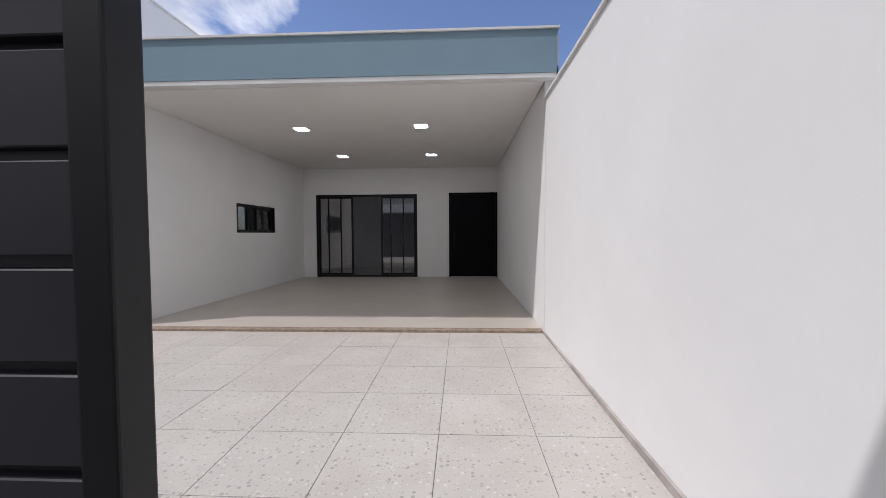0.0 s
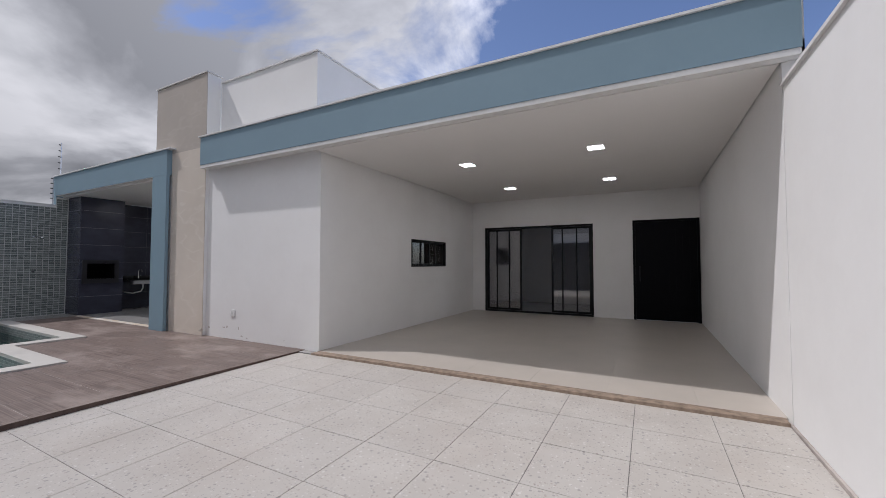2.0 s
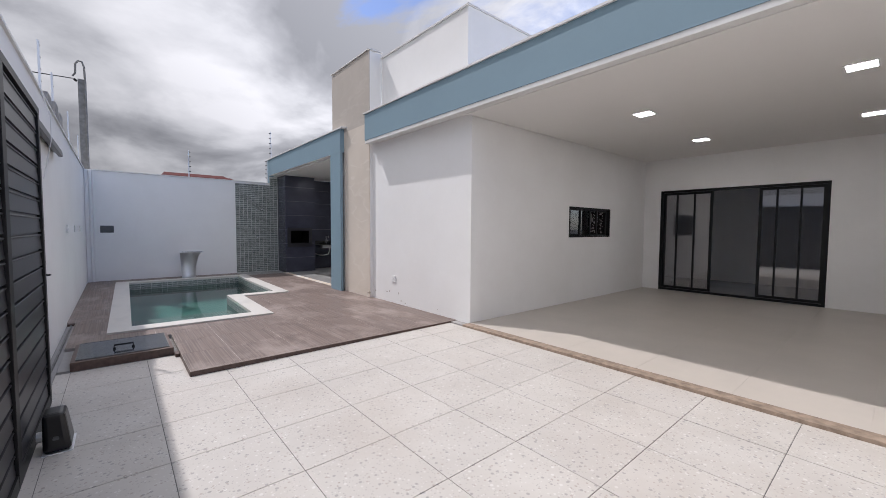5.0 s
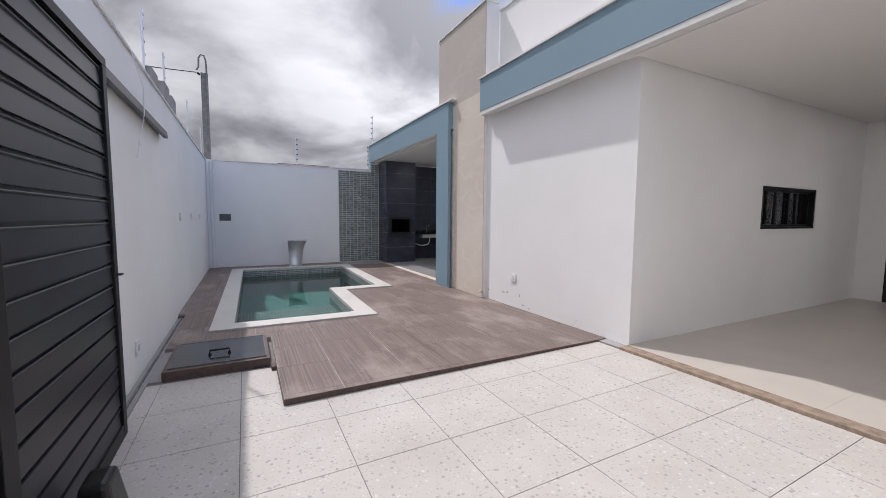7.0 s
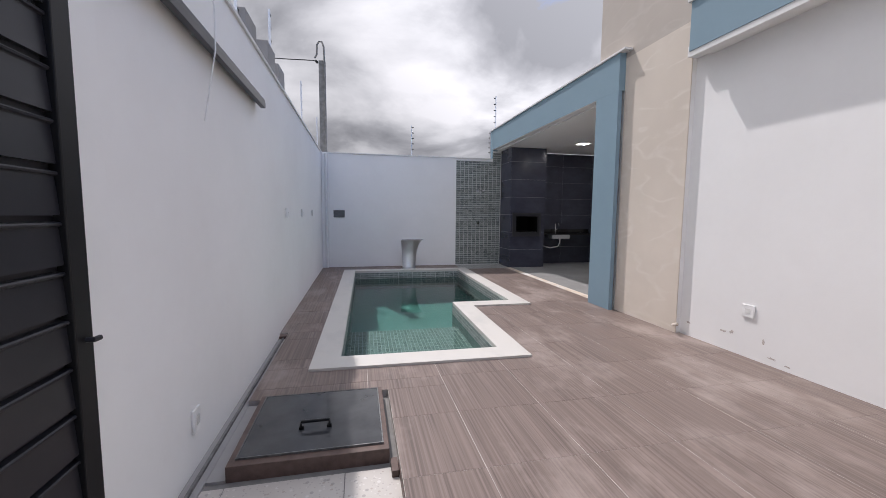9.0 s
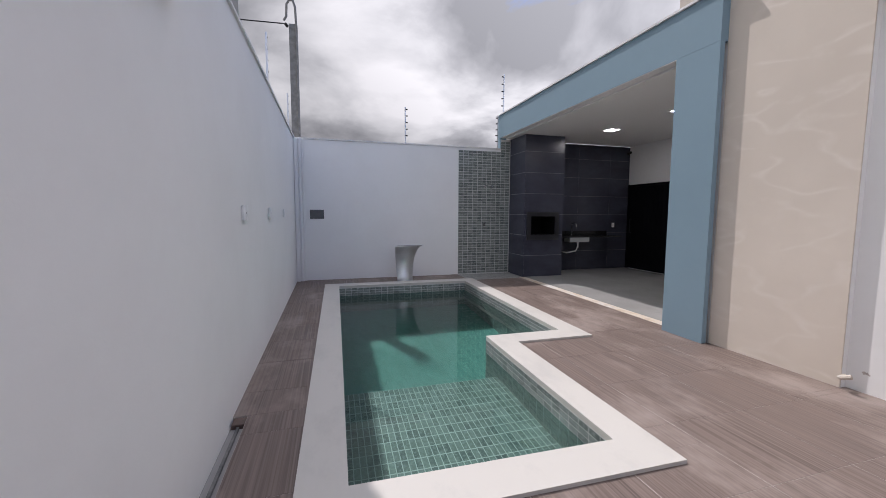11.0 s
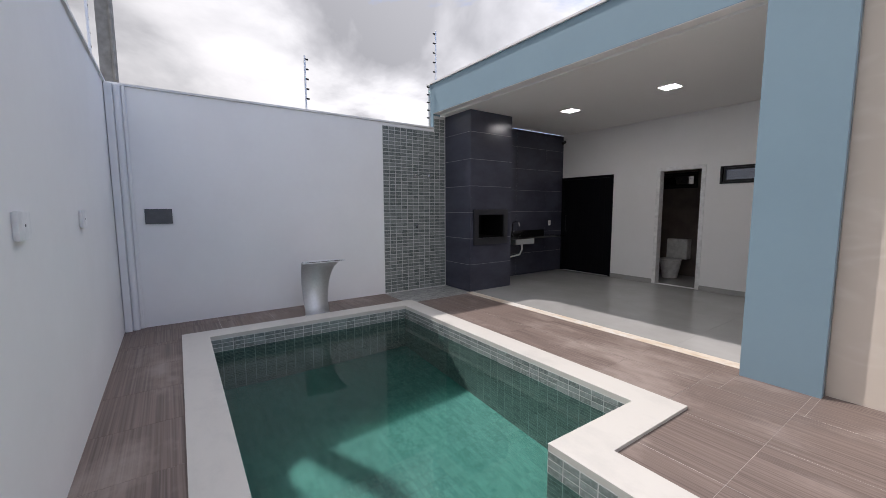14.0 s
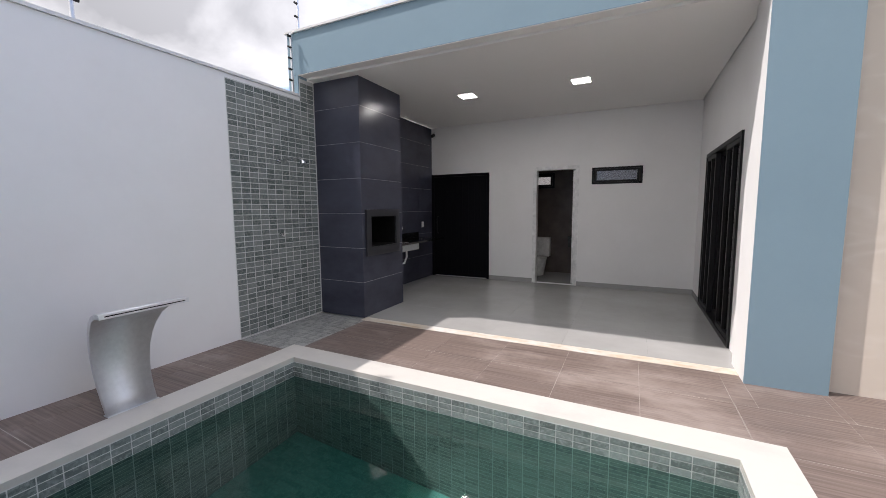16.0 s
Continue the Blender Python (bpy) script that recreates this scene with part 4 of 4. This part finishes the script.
part("bar", box(bmesh.new(), -7.45, -0.2, STREET_Y + 0.002, STREET_Y + 0.08, 2.350, 2.375), M_GATE, rail)
part("channel", box(bmesh.new(), -7.45, GX0 - 0.02, STREET_Y + 0.045, STREET_Y + 0.085, 2.302, 2.348, bevel=0.003), M_GATE, rail)
HATCH_X = -5.735
track = thing("gate_track", (-4.0, 0.33, -0.06), "steel gate track set on a cement strip", "rail")
part("strip", box(bmesh.new(), -8.2, RIGHT_X - 0.03, STREET_Y + 0.002, 0.262, -0.14, -0.022), M_CEMENT, track, "grey cement strip")
part("angle", box(bmesh.new(), -8.15, RIGHT_X - 0.05, 0.212, 0.228, -0.0215, -0.004), M_WORN, track, "worn steel angle")
part("stop", box(bmesh.new(), -8.198, -8.10, 0.18, 0.258, -0.0215, 0.010, bevel=0.006), M_BROWN, track, "small brown end stop")
structure("deck_strip", box(bmesh.new(), -6.558, HATCH_X, 0.264, 0.358, -0.12, -0.022), M_CEMENT, "narrow cement strip between hatch and gate track", "floor")

motor = thing("gate_motor", (-3.98, 0.43, -0.05), "black gate motor with a moulded plastic cover", "motor")
part("base", box(bmesh.new(), -4.11, -3.85, 0.352, 0.50, -0.06, -0.028, bevel=0.004), M_STEEL, motor, "steel base plate")
cover = box(bmesh.new(), -4.10, -3.86, 0.356, 0.495, -0.026, 0.215)
for v in cover.verts:
    if v.co.z > 0.1:
        v.co.x += 0.05 if v.co.x < -3.98 else -0.025
        v.co.y += 0.0 if v.co.y < 0.42 else -0.03
bmesh.ops.bevel(cover, geom=list(cover.edges), offset=0.028, segments=3, affect="EDGES", profile=0.6)
part("cover", cover, M_MOTOR, motor, "glossy black moulded cover")
part("lock_cap", rod(bmesh.new(), (-3.876, 0.42, 0.06), (-3.868, 0.42, 0.06), 0.016, 14), M_GREYBOX, motor, "small grey lock cap")
part("pinion", rod(bmesh.new(), (-3.98, 0.322, 0.05), (-3.98, 0.356, 0.05), 0.035), M_STEEL, motor, "steel pinion")

# ---------------------------------------------------------------- fittings


def led(x, y, z, group):
    p = thing("ceiling_light", (x, y, z), "square white recessed LED ceiling panel, lit", "ceiling light", group)
    part("frame", boxes((x - 0.125, x - 0.108, y - 0.125, y + 0.125, z - 0.008, z - 0.001), (x + 0.108, x + 0.125, y - 0.125, y + 0.125, z - 0.008, z - 0.001), (x - 0.108, x + 0.108, y - 0.125, y - 0.108, z - 0.008, z - 0.001), (x - 0.108, x + 0.108, y + 0.108, y + 0.125, z - 0.008, z - 0.001)), M_PLASTIC, p)
    part("diffuser", box(bmesh.new(), x - 0.107, x + 0.107, y - 0.107, y + 0.107, z - 0.005, z - 0.001), M_LED, p)


for x, y in ((-2.87, 6.47), (-0.79, 6.41), (-2.875, 8.84), (-0.795, 8.79)):
    led(x, y, CEIL, "garage ceiling lights")
for x, y in ((-12.12, 6.27), (-10.55, 6.30)):
    led(x, y, CEIL + 0.02, "patio ceiling lights")


def plate(axis, a, u, z, w, h, label, side=1, module=True, group="", material=None):
    """A wall plate at the wall face a, with a rocker or socket."""
    def b(p, q, s, t, d0, d1):
        lo, hi = sorted((a + side * d0, a + side * d1))
        return (lo, hi, p, q, s, t) if axis == "x" else (p, q, lo, hi, s, t)

    o = thing("wall_plate", (a, u, z) if axis == "x" else (u, a, z), label, "outlet", group)
    part("plate", boxes(b(u - w / 2, u + w / 2, z - h / 2, z + h / 2, 0.001, 0.016), bevel=0.003), material or M_PLASTIC, o)
    if module:
        part("socket", boxes(b(u - w * 0.22, u + w * 0.22, z - h * 0.2, z + h * 0.2, 0.0162, 0.019)), M_GREYBOX if material else M_CERAMIC, o)
    return o


for x in (-8.80, -10.15, -11.55):
    o = plate("y", STREET_Y + 0.006, x, 1.375, 0.17, 0.12, "blank white plastic cover plate on the street wall", module=False, group="cover plates on the street wall")
    part("box", boxes((x - 0.08, x + 0.08, STREET_Y + 0.001, STREET_Y + 0.0065, 1.32, 1.43)), M_PLASTIC, o)
    part("screw", rod(bmesh.new(), (x, STREET_Y + 0.022, 1.375), (x, STREET_Y + 0.0235, 1.375), 0.006, 10), M_GREYBOX, o, "dark screw head")
plate("y", STREET_Y, -5.89, 0.25, 0.09, 0.13, "white plastic outlet low on the street wall")
plate("y", FRONT_Y, -6.60, 0.47, 0.12, 0.12, "white plastic outlet low on the house front", -1)
plate("x", FAR_X + 0.013, 7.69, 1.11, 0.07, 0.11, "white plastic outlet above the counter")
plate("x", FAR_X, 0.575, 1.355, 0.27, 0.18, "dark grey pool light control box", 1, True, "", M_GREYBOX)

pipe = thing("downpipe", (FAR_X + 0.05, 0.325, DZ), "white painted downpipe in the wall corner", "pipe")
part("pipe", rod(bmesh.new(), (FAR_X + 0.042, 0.28, DZ), (FAR_X + 0.042, 0.28, WALL_TOP - 0.002), 0.035, 20), M_WHITE, pipe, smooth=False)
part("casing", box(bmesh.new(), FAR_X + 0.002, FAR_X + 0.115, STREET_Y + 0.006, 0.245, DZ, WALL_TOP - 0.002, bevel=0.006), M_WHITE, pipe)
part("strip", box(bmesh.new(), FAR_X + 0.002, FAR_X + 0.03, 0.318, 0.352, DZ, WALL_TOP - 0.002, bevel=0.006), M_WHITE, pipe)

# loose wire hanging on the street wall
solid("hanging_wire", tube(bmesh.new(), [(-6.17, STREET_Y + 0.02, 2.85), (-6.18, STREET_Y + 0.095, 2.55), (-6.17, STREET_Y + 0.095, 2.3), (-6.15, STREET_Y + 0.03, 1.90)], 0.004, 6), M_PLASTIC, "thin white wire hanging down the street wall", "wire")

# flaked paint near the deck
M_FLAKE = plain("bare_plaster", (0.62, 0.56, 0.52), 0.95, 0, 0.1, 0.2, 30)
fl_rng = random.Random(4)


def flake(x, z, w, h):
    bm = bmesh.new()
    n = 14
    pts = []
    for k in range(n):
        a = 2 * math.pi * k / n
        r = fl_rng.uniform(0.3, 1.0)
        pts.append((x + w * r * math.cos(a), z + h * r * math.sin(a)))
    front = [bm.verts.new((px, FRONT_Y - 0.0015, pz)) for px, pz in pts]
    rear = [bm.verts.new((px, FRONT_Y + 0.002, pz)) for px, pz in pts]
    bm.faces.new(front)
    for k in range(n):
        bm.faces.new((front[k], rear[k], rear[(k + 1) % n], front[(k + 1) % n]))
    solid("paint_flake", bm, M_FLAKE, "flaked patch of bare plaster on the house front", "flaked paint", group="flaked paint patches")


for fx, fz, fw, fh in ((-6.84, 0.20, 0.055, 0.020), (-6.76, 0.215, 0.03, 0.022), (-6.44, 0.215, 0.018, 0.03), (-6.36, 0.085, 0.06, 0.014), (-6.22, 0.06, 0.035, 0.012), (-7.28, 0.17, 0.03, 0.02), (-5.3, 0.10, 0.02, 0.008)):
    flake(fx, fz, fw, fh)

# waterfall spout
spout = thing("pool_waterfall", (-13.12, 2.24, DZ), "curved brushed steel pool waterfall spout", "fountain")
bm = bmesh.new()
prof = [(-13.07, 0.0), (-13.125, 0.09), (-13.172, 0.19), (-13.200, 0.30), (-13.208, 0.40), (-13.197, 0.49), (-13.168, 0.57), (-13.12, 0.642), (-13.06, 0.690), (-12.99, 0.715), (-12.90, 0.722)]
rows = []
for k, (x, z) in enumerate(prof):
    f = k / (len(prof) - 1)
    w = 0.155 + 0.125 * f ** 1.6
    mid = 2.25 + 0.06 * f
    a, b = prof[max(k - 1, 0)], prof[min(k + 1, len(prof) - 1)]
    way = Vector((b[0] - a[0], b[1] - a[1])).normalized()
    off = Vector((-way.y, way.x)) * 0.032
    rows.append([bm.verts.new((x, mid - w, DZ + z)), bm.verts.new((x, mid + w, DZ + z)), bm.verts.new((x + off.x, mid + w, DZ + z + off.y)), bm.verts.new((x + off.x, mid - w, DZ + z + off.y))])
for a, b in zip(rows, rows[1:]):
    for k in range(4):
        bm.faces.new((a[k], a[(k + 1) % 4], b[(k + 1) % 4], b[k])).smooth = k in (0, 2)
bm.faces.new(rows[0])
bm.faces.new(rows[-1])
body = part("body", bm, M_STEEL, spout)
part("mouth", box(bmesh.new(), -12.901, -12.897, 2.06, 2.56, DZ + 0.735, DZ + 0.741), M_IRON, spout, "dark slot of the water mouth")
part("flange", box(bmesh.new(), -13.12, -13.05, 2.09, 2.41, DZ, DZ + 0.006), M_STEEL, spout)

# inspection hatch
hatch = thing("pump_hatch", (-6.14, 0.79, -0.06), "dark tiled pump hatch with a metal rim and pull handle", "hatch")
HX0, HX1, HY0, HY1, HZ = -6.545, -5.735, 0.36, 1.215, 0.050
part("curb", boxes((HX0, HX1, HY0, HY1, -0.12, HZ), bevel=0.004), M_BROWN, hatch, "brown tiled kerb")
a0, a1, b0, b1 = HX0 + 0.035, HX1 - 0.05, HY0 + 0.035, HY1 - 0.03
part("rim", boxes((a0, a1, b0, b0 + 0.007, HZ + 0.001, HZ + 0.012), (a0, a1, b1 - 0.007, b1, HZ + 0.001, HZ + 0.012), (a0, a0 + 0.007, b0 + 0.007, b1 - 0.007, HZ + 0.001, HZ + 0.012), (a1 - 0.007, a1, b0 + 0.007, b1 - 0.007, HZ + 0.001, HZ + 0.012)), M_RIM, hatch, "worn metal rim")
part("lid", box(bmesh.new(), a0 + 0.008, a1 - 0.008, b0 + 0.008, b1 - 0.008, HZ + 0.001, HZ + 0.010), M_HATCH, hatch)
for y in (0.688, 0.852):
    part("hinge_lug", box(bmesh.new(), -6.037, -6.013, y, y + 0.026, HZ + 0.0102, HZ + 0.023), M_IRON, hatch)
part("pull_handle", tube(bmesh.new(), [(-6.025, 0.70, HZ + 0.018), (-6.03, 0.70, HZ + 0.052), (-6.03, 0.865, HZ + 0.052), (-6.025, 0.865, HZ + 0.018)], 0.010), M_BLACK, hatch)
solid("deck_stub", box(bmesh.new(), -5.72, -5.60, 1.218, 1.256, -0.10, 0.005, bevel=0.004), M_BROWN, "small brown tile offcut at the deck corner", "tile")

# shower on the mosaic panel
sh = thing("shower", (FAR_X, 4.2, 1.1), "chrome wall shower arm and valve", "shower")
part("arm", tube(bmesh.new(), [(FAR_X + 0.012, 4.19, 2.0), (FAR_X + 0.30, 4.22, 2.02), (FAR_X + 0.36, 4.225, 1.99)], 0.011), M_CHROME, sh)
part("rose", rod(bmesh.new(), (FAR_X + 0.36, 4.225, 1.99), (FAR_X + 0.375, 4.23, 1.95), 0.02, 14, 0.05), M_CHROME, sh)
part("escutcheon", rod(bmesh.new(), (FAR_X + 0.012, 4.19, 2.0), (FAR_X + 0.022, 4.19, 2.0), 0.03, 14), M_CHROME, sh)
valve = part("valve", rod(bmesh.new(), (FAR_X + 0.012, 4.18, 1.13), (FAR_X + 0.06, 4.18, 1.13), 0.026, 14), M_CHROME, sh)
part("lever", box(bmesh.new(), FAR_X + 0.06, FAR_X + 0.075, 4.172, 4.188, 1.12, 1.19, bevel=0.003), M_CHROME, valve)

# counter with sink
ct = thing("sink_counter", (-13.4, 6.6, 0.8), "black granite counter fixed to the dark tiled wall", "counter")
part("slab", boxes((FAR_X + 0.014, -13.40, BY1 + 0.002, 7.50, 0.845, 0.875), (-13.40, -13.18, BY1 + 0.002, 6.12, 0.845, 0.875), (-13.40, -13.18, 6.62, 7.50, 0.845, 0.875), (-13.18, -13.12, BY1 + 0.002, 7.50, 0.845, 0.875)), M_GRANITE, ct)
part("backsplash", box(bmesh.new(), FAR_X + 0.014, FAR_X + 0.034, BY1 + 0.002, 7.50, 0.876, 0.97), M_GRANITE, ct)
sink = thing("sink", (-13.29, 6.37, 0.7), "small stainless steel sink bowl under the counter", "sink")
part("bowl", boxes((-13.41, -13.17, 6.11, 6.63, 0.735, 0.745), (-13.41, -13.40, 6.11, 6.63, 0.745, 0.844), (-13.18, -13.17, 6.11, 6.63, 0.745, 0.844), (-13.40, -13.18, 6.11, 6.12, 0.745, 0.844), (-13.40, -13.18, 6.62, 6.63, 0.745, 0.844)), M_STEEL, sink)
part("hose", tube(bmesh.new(), [(-13.28, 6.4, 0.735), (-13.28, 6.4, 0.62), (-13.30, 6.36, 0.52), (-13.42, 6.2, 0.47), (-13.62, 6.1, 0.50), (-13.69, 6.08, 0.52)], 0.016), M_PLASTIC, sink, "white ribbed drain hose")
tap = thing("tap", (-13.55, 6.4, 0.875), "tall chrome gooseneck tap", "tap")
part("spout", tube(bmesh.new(), [(-13.55, 6.4, 0.875), (-13.55, 6.4, 1.10), (-13.52, 6.4, 1.16), (-13.45, 6.4, 1.18), (-13.38, 6.4, 1.15), (-13.36, 6.4, 1.08)], 0.012), M_CHROME, tap)
part("base", rod(bmesh.new(), (-13.55, 6.4, 0.876), (-13.55, 6.4, 0.90), 0.024, 14), M_CHROME, tap)
part("lever", tube(bmesh.new(), [(-13.55, 6.42, 0.96), (-13.55, 6.47, 0.98)], 0.008), M_CHROME, tap)

for y in (6.95, 7.75):
    sp = thing("spot_fitting", (FAR_X + 0.12, y, CEIL + 0.02), "tiny white ceiling spot fitting", "ceiling light", "spots above the counter")
    part("ring", rod(bmesh.new(), (FAR_X + 0.12, y, CEIL + 0.008), (FAR_X + 0.12, y, CEIL + 0.0195), 0.022, 14), M_PLASTIC, sp)
    part("bulb", rod(bmesh.new(), (FAR_X + 0.12, y, CEIL + 0.003), (FAR_X + 0.12, y, CEIL + 0.008), 0.013, 12), M_CERAMIC, sp)
pv = thing("pipe_stub", (-7.34, 4.60, 0.1), "short beige water pipe stub at the tower base", "pipe")
part("pipe", tube(bmesh.new(), [(-7.37, 4.66, 0.12), (-7.37, 4.60, 0.12), (-7.34, 4.585, 0.13), (-7.30, 4.60, 0.15)], 0.018), M_SILL_PALE, pv)

# security camera in the patio corner
sc = thing("security_camera", (-13.62, 8.05, 2.9), "small white and black security camera in the corner", "camera")
part("bracket", box(bmesh.new(), -13.65, -13.58, 8.09, PAT_BACK - 0.002, 2.88, 2.99, bevel=0.004), M_PLASTIC, sc)
part("body", rod(bmesh.new(), (-13.615, 8.09, 2.92), (-13.60, 7.99, 2.88), 0.032, 14), M_BLACK, sc)

# bathroom
toilet = thing("toilet", (-11.66, 8.9, DZ), "white ceramic toilet with a cistern", "toilet")
bowl = bmesh.new()
bmesh.ops.create_cone(bowl, cap_ends=True, segments=20, radius1=0.13, radius2=0.19, depth=0.36, matrix=Matrix.Translation((-11.66, 9.05, DZ + 0.18)) @ Matrix.Diagonal((1, 1.25, 1, 1)))
part("bowl", bowl, M_CERAMIC, toilet)
part("seat", rod(bmesh.new(), (-11.66, 9.05, DZ + 0.362), (-11.66, 9.05, DZ + 0.39), 0.20, 20), M_CERAMIC, toilet)
part("cistern", box(bmesh.new(), -11.86, -11.46, 9.28, 9.48, DZ + 0.362, DZ + 0.78, bevel=0.02), M_CERAMIC, toilet)
vanity = thing("vanity", (-10.75, 9.1, 0.7), "dark stone bathroom vanity top", "vanity")
part("top", box(bmesh.new(), -11.05, -9.52, 9.05, 9.49, 0.80, 0.84), M_GRANITE, vanity)
part("apron", box(bmesh.new(), -11.05, -9.52, 9.05, 9.07, 0.62, 0.799), M_GRANITE, vanity)

# ---------------------------------------------------------------- electric fence, pole, neighbours


def fence_post(x, y, z, h, way):
    p = thing("electric_fence_post", (x, y, z), "slim aluminium electric fence post with black insulators", "fence post", "electric fence posts")
    part("rod", box(bmesh.new(), x - 0.011, x + 0.011, y - 0.011, y + 0.011, z, z + h), M_STEEL, p)
    for k in range(5):
        zz = z + h * (0.22 + 0.18 * k)
        part("insulator", rod(bmesh.new(), (x, y, zz), (x + way[0] * 0.05, y + way[1] * 0.05, zz), 0.013, 8), M_BLACK, p)
    return p


for x in (-7.22, -8.5, -10.95, -13.55):
    fence_post(x, 0.10, WALL_TOP + 0.028, 0.78, (-1, 0))
fence_post(FAR_X - 0.06, 2.40, WALL_TOP + 0.028, 0.76, (0, 1))
fence_post(FAR_X - 0.04, 4.52, WALL_TOP + 0.028, 0.72, (0, -1))
fence_post(FAR_X - 0.04, 4.65, 3.617, 0.88, (0, -1))

for k, (x, z) in enumerate(((-7.44, 0.20), (-8.26, 0.28), (-8.82, 0.25))):
    solid("cement_block", box(bmesh.new(), x - 0.18, x + 0.18, 0.04, 0.16, WALL_TOP + 0.028, WALL_TOP + 0.03 + z, bevel=0.006), M_CEMENT, "rough grey cement block on the street wall", "block", group="blocks on the street wall")

pole = thing("service_pole", (-14.25, 0.19, -0.16), "square grey concrete electricity service pole", "pole")
bm = boxes((-14.33, -14.17, 0.11, 0.27, -0.16, 5.18))
part("shaft", bm, M_CONCRETE, pole)
part("conduit", tube(bmesh.new(), [(-14.155, 0.25, 3.0), (-14.155, 0.25, 5.2), (-14.155, 0.24, 5.5), (-14.155, 0.20, 5.62), (-14.155, 0.13, 5.62), (-14.155, 0.08, 5.54), (-14.155, 0.07, 5.30), (-14.155, 0.02, 5.22)], 0.022), M_CONCRETE, pole, "grey bent conduit")
part("insulator", rod(bmesh.new(), (-14.16, 0.08, 5.12), (-14.08, 0.06, 5.12), 0.03, 10), M_BLACK, pole)
wire = []
for k in range(13):
    f = k / 12
    wire.append((-14.16 - 0.3 * f, 0.02 - 9.0 * f, 5.16 + 0.9 * f - 1.2 * f * (1 - f)))
solid("service_cable", tube(bmesh.new(), wire, 0.012, 6), M_BLACK, "black overhead service cable", "cable")

nb = thing("neighbour_house", (-22.0, 3.4, -0.16), "low white neighbouring house with a red tiled roof", "house")
part("wall", boxes((-24.5, -20.2, 2.4, 5.0, -0.16, 3.4)), M_WHITE, nb)
bm = bmesh.new()
r = [(-24.8, 2.2, 3.36), (-19.9, 2.2, 3.38), (-19.9, 5.1, 3.38), (-24.8, 5.1, 3.36), (-22.3, 2.5, 3.95), (-22.3, 4.9, 3.95)]
vs = [bm.verts.new(p) for p in r]
for f in ((0, 1, 4), (1, 2, 5, 4), (2, 3, 5), (3, 0, 4, 5), (0, 3, 2, 1)):
    bm.faces.new([vs[i] for i in f])
roof = part("roof", bm, M_RED, nb)
for k in range(20):
    y = 2.22 + k * 0.147
    part("roof_tile", rod(bmesh.new(), (-19.88, y, 3.41), (-21.2, min(max(y, 2.4), 4.95), 3.69), 0.07, 8), M_RED, roof)
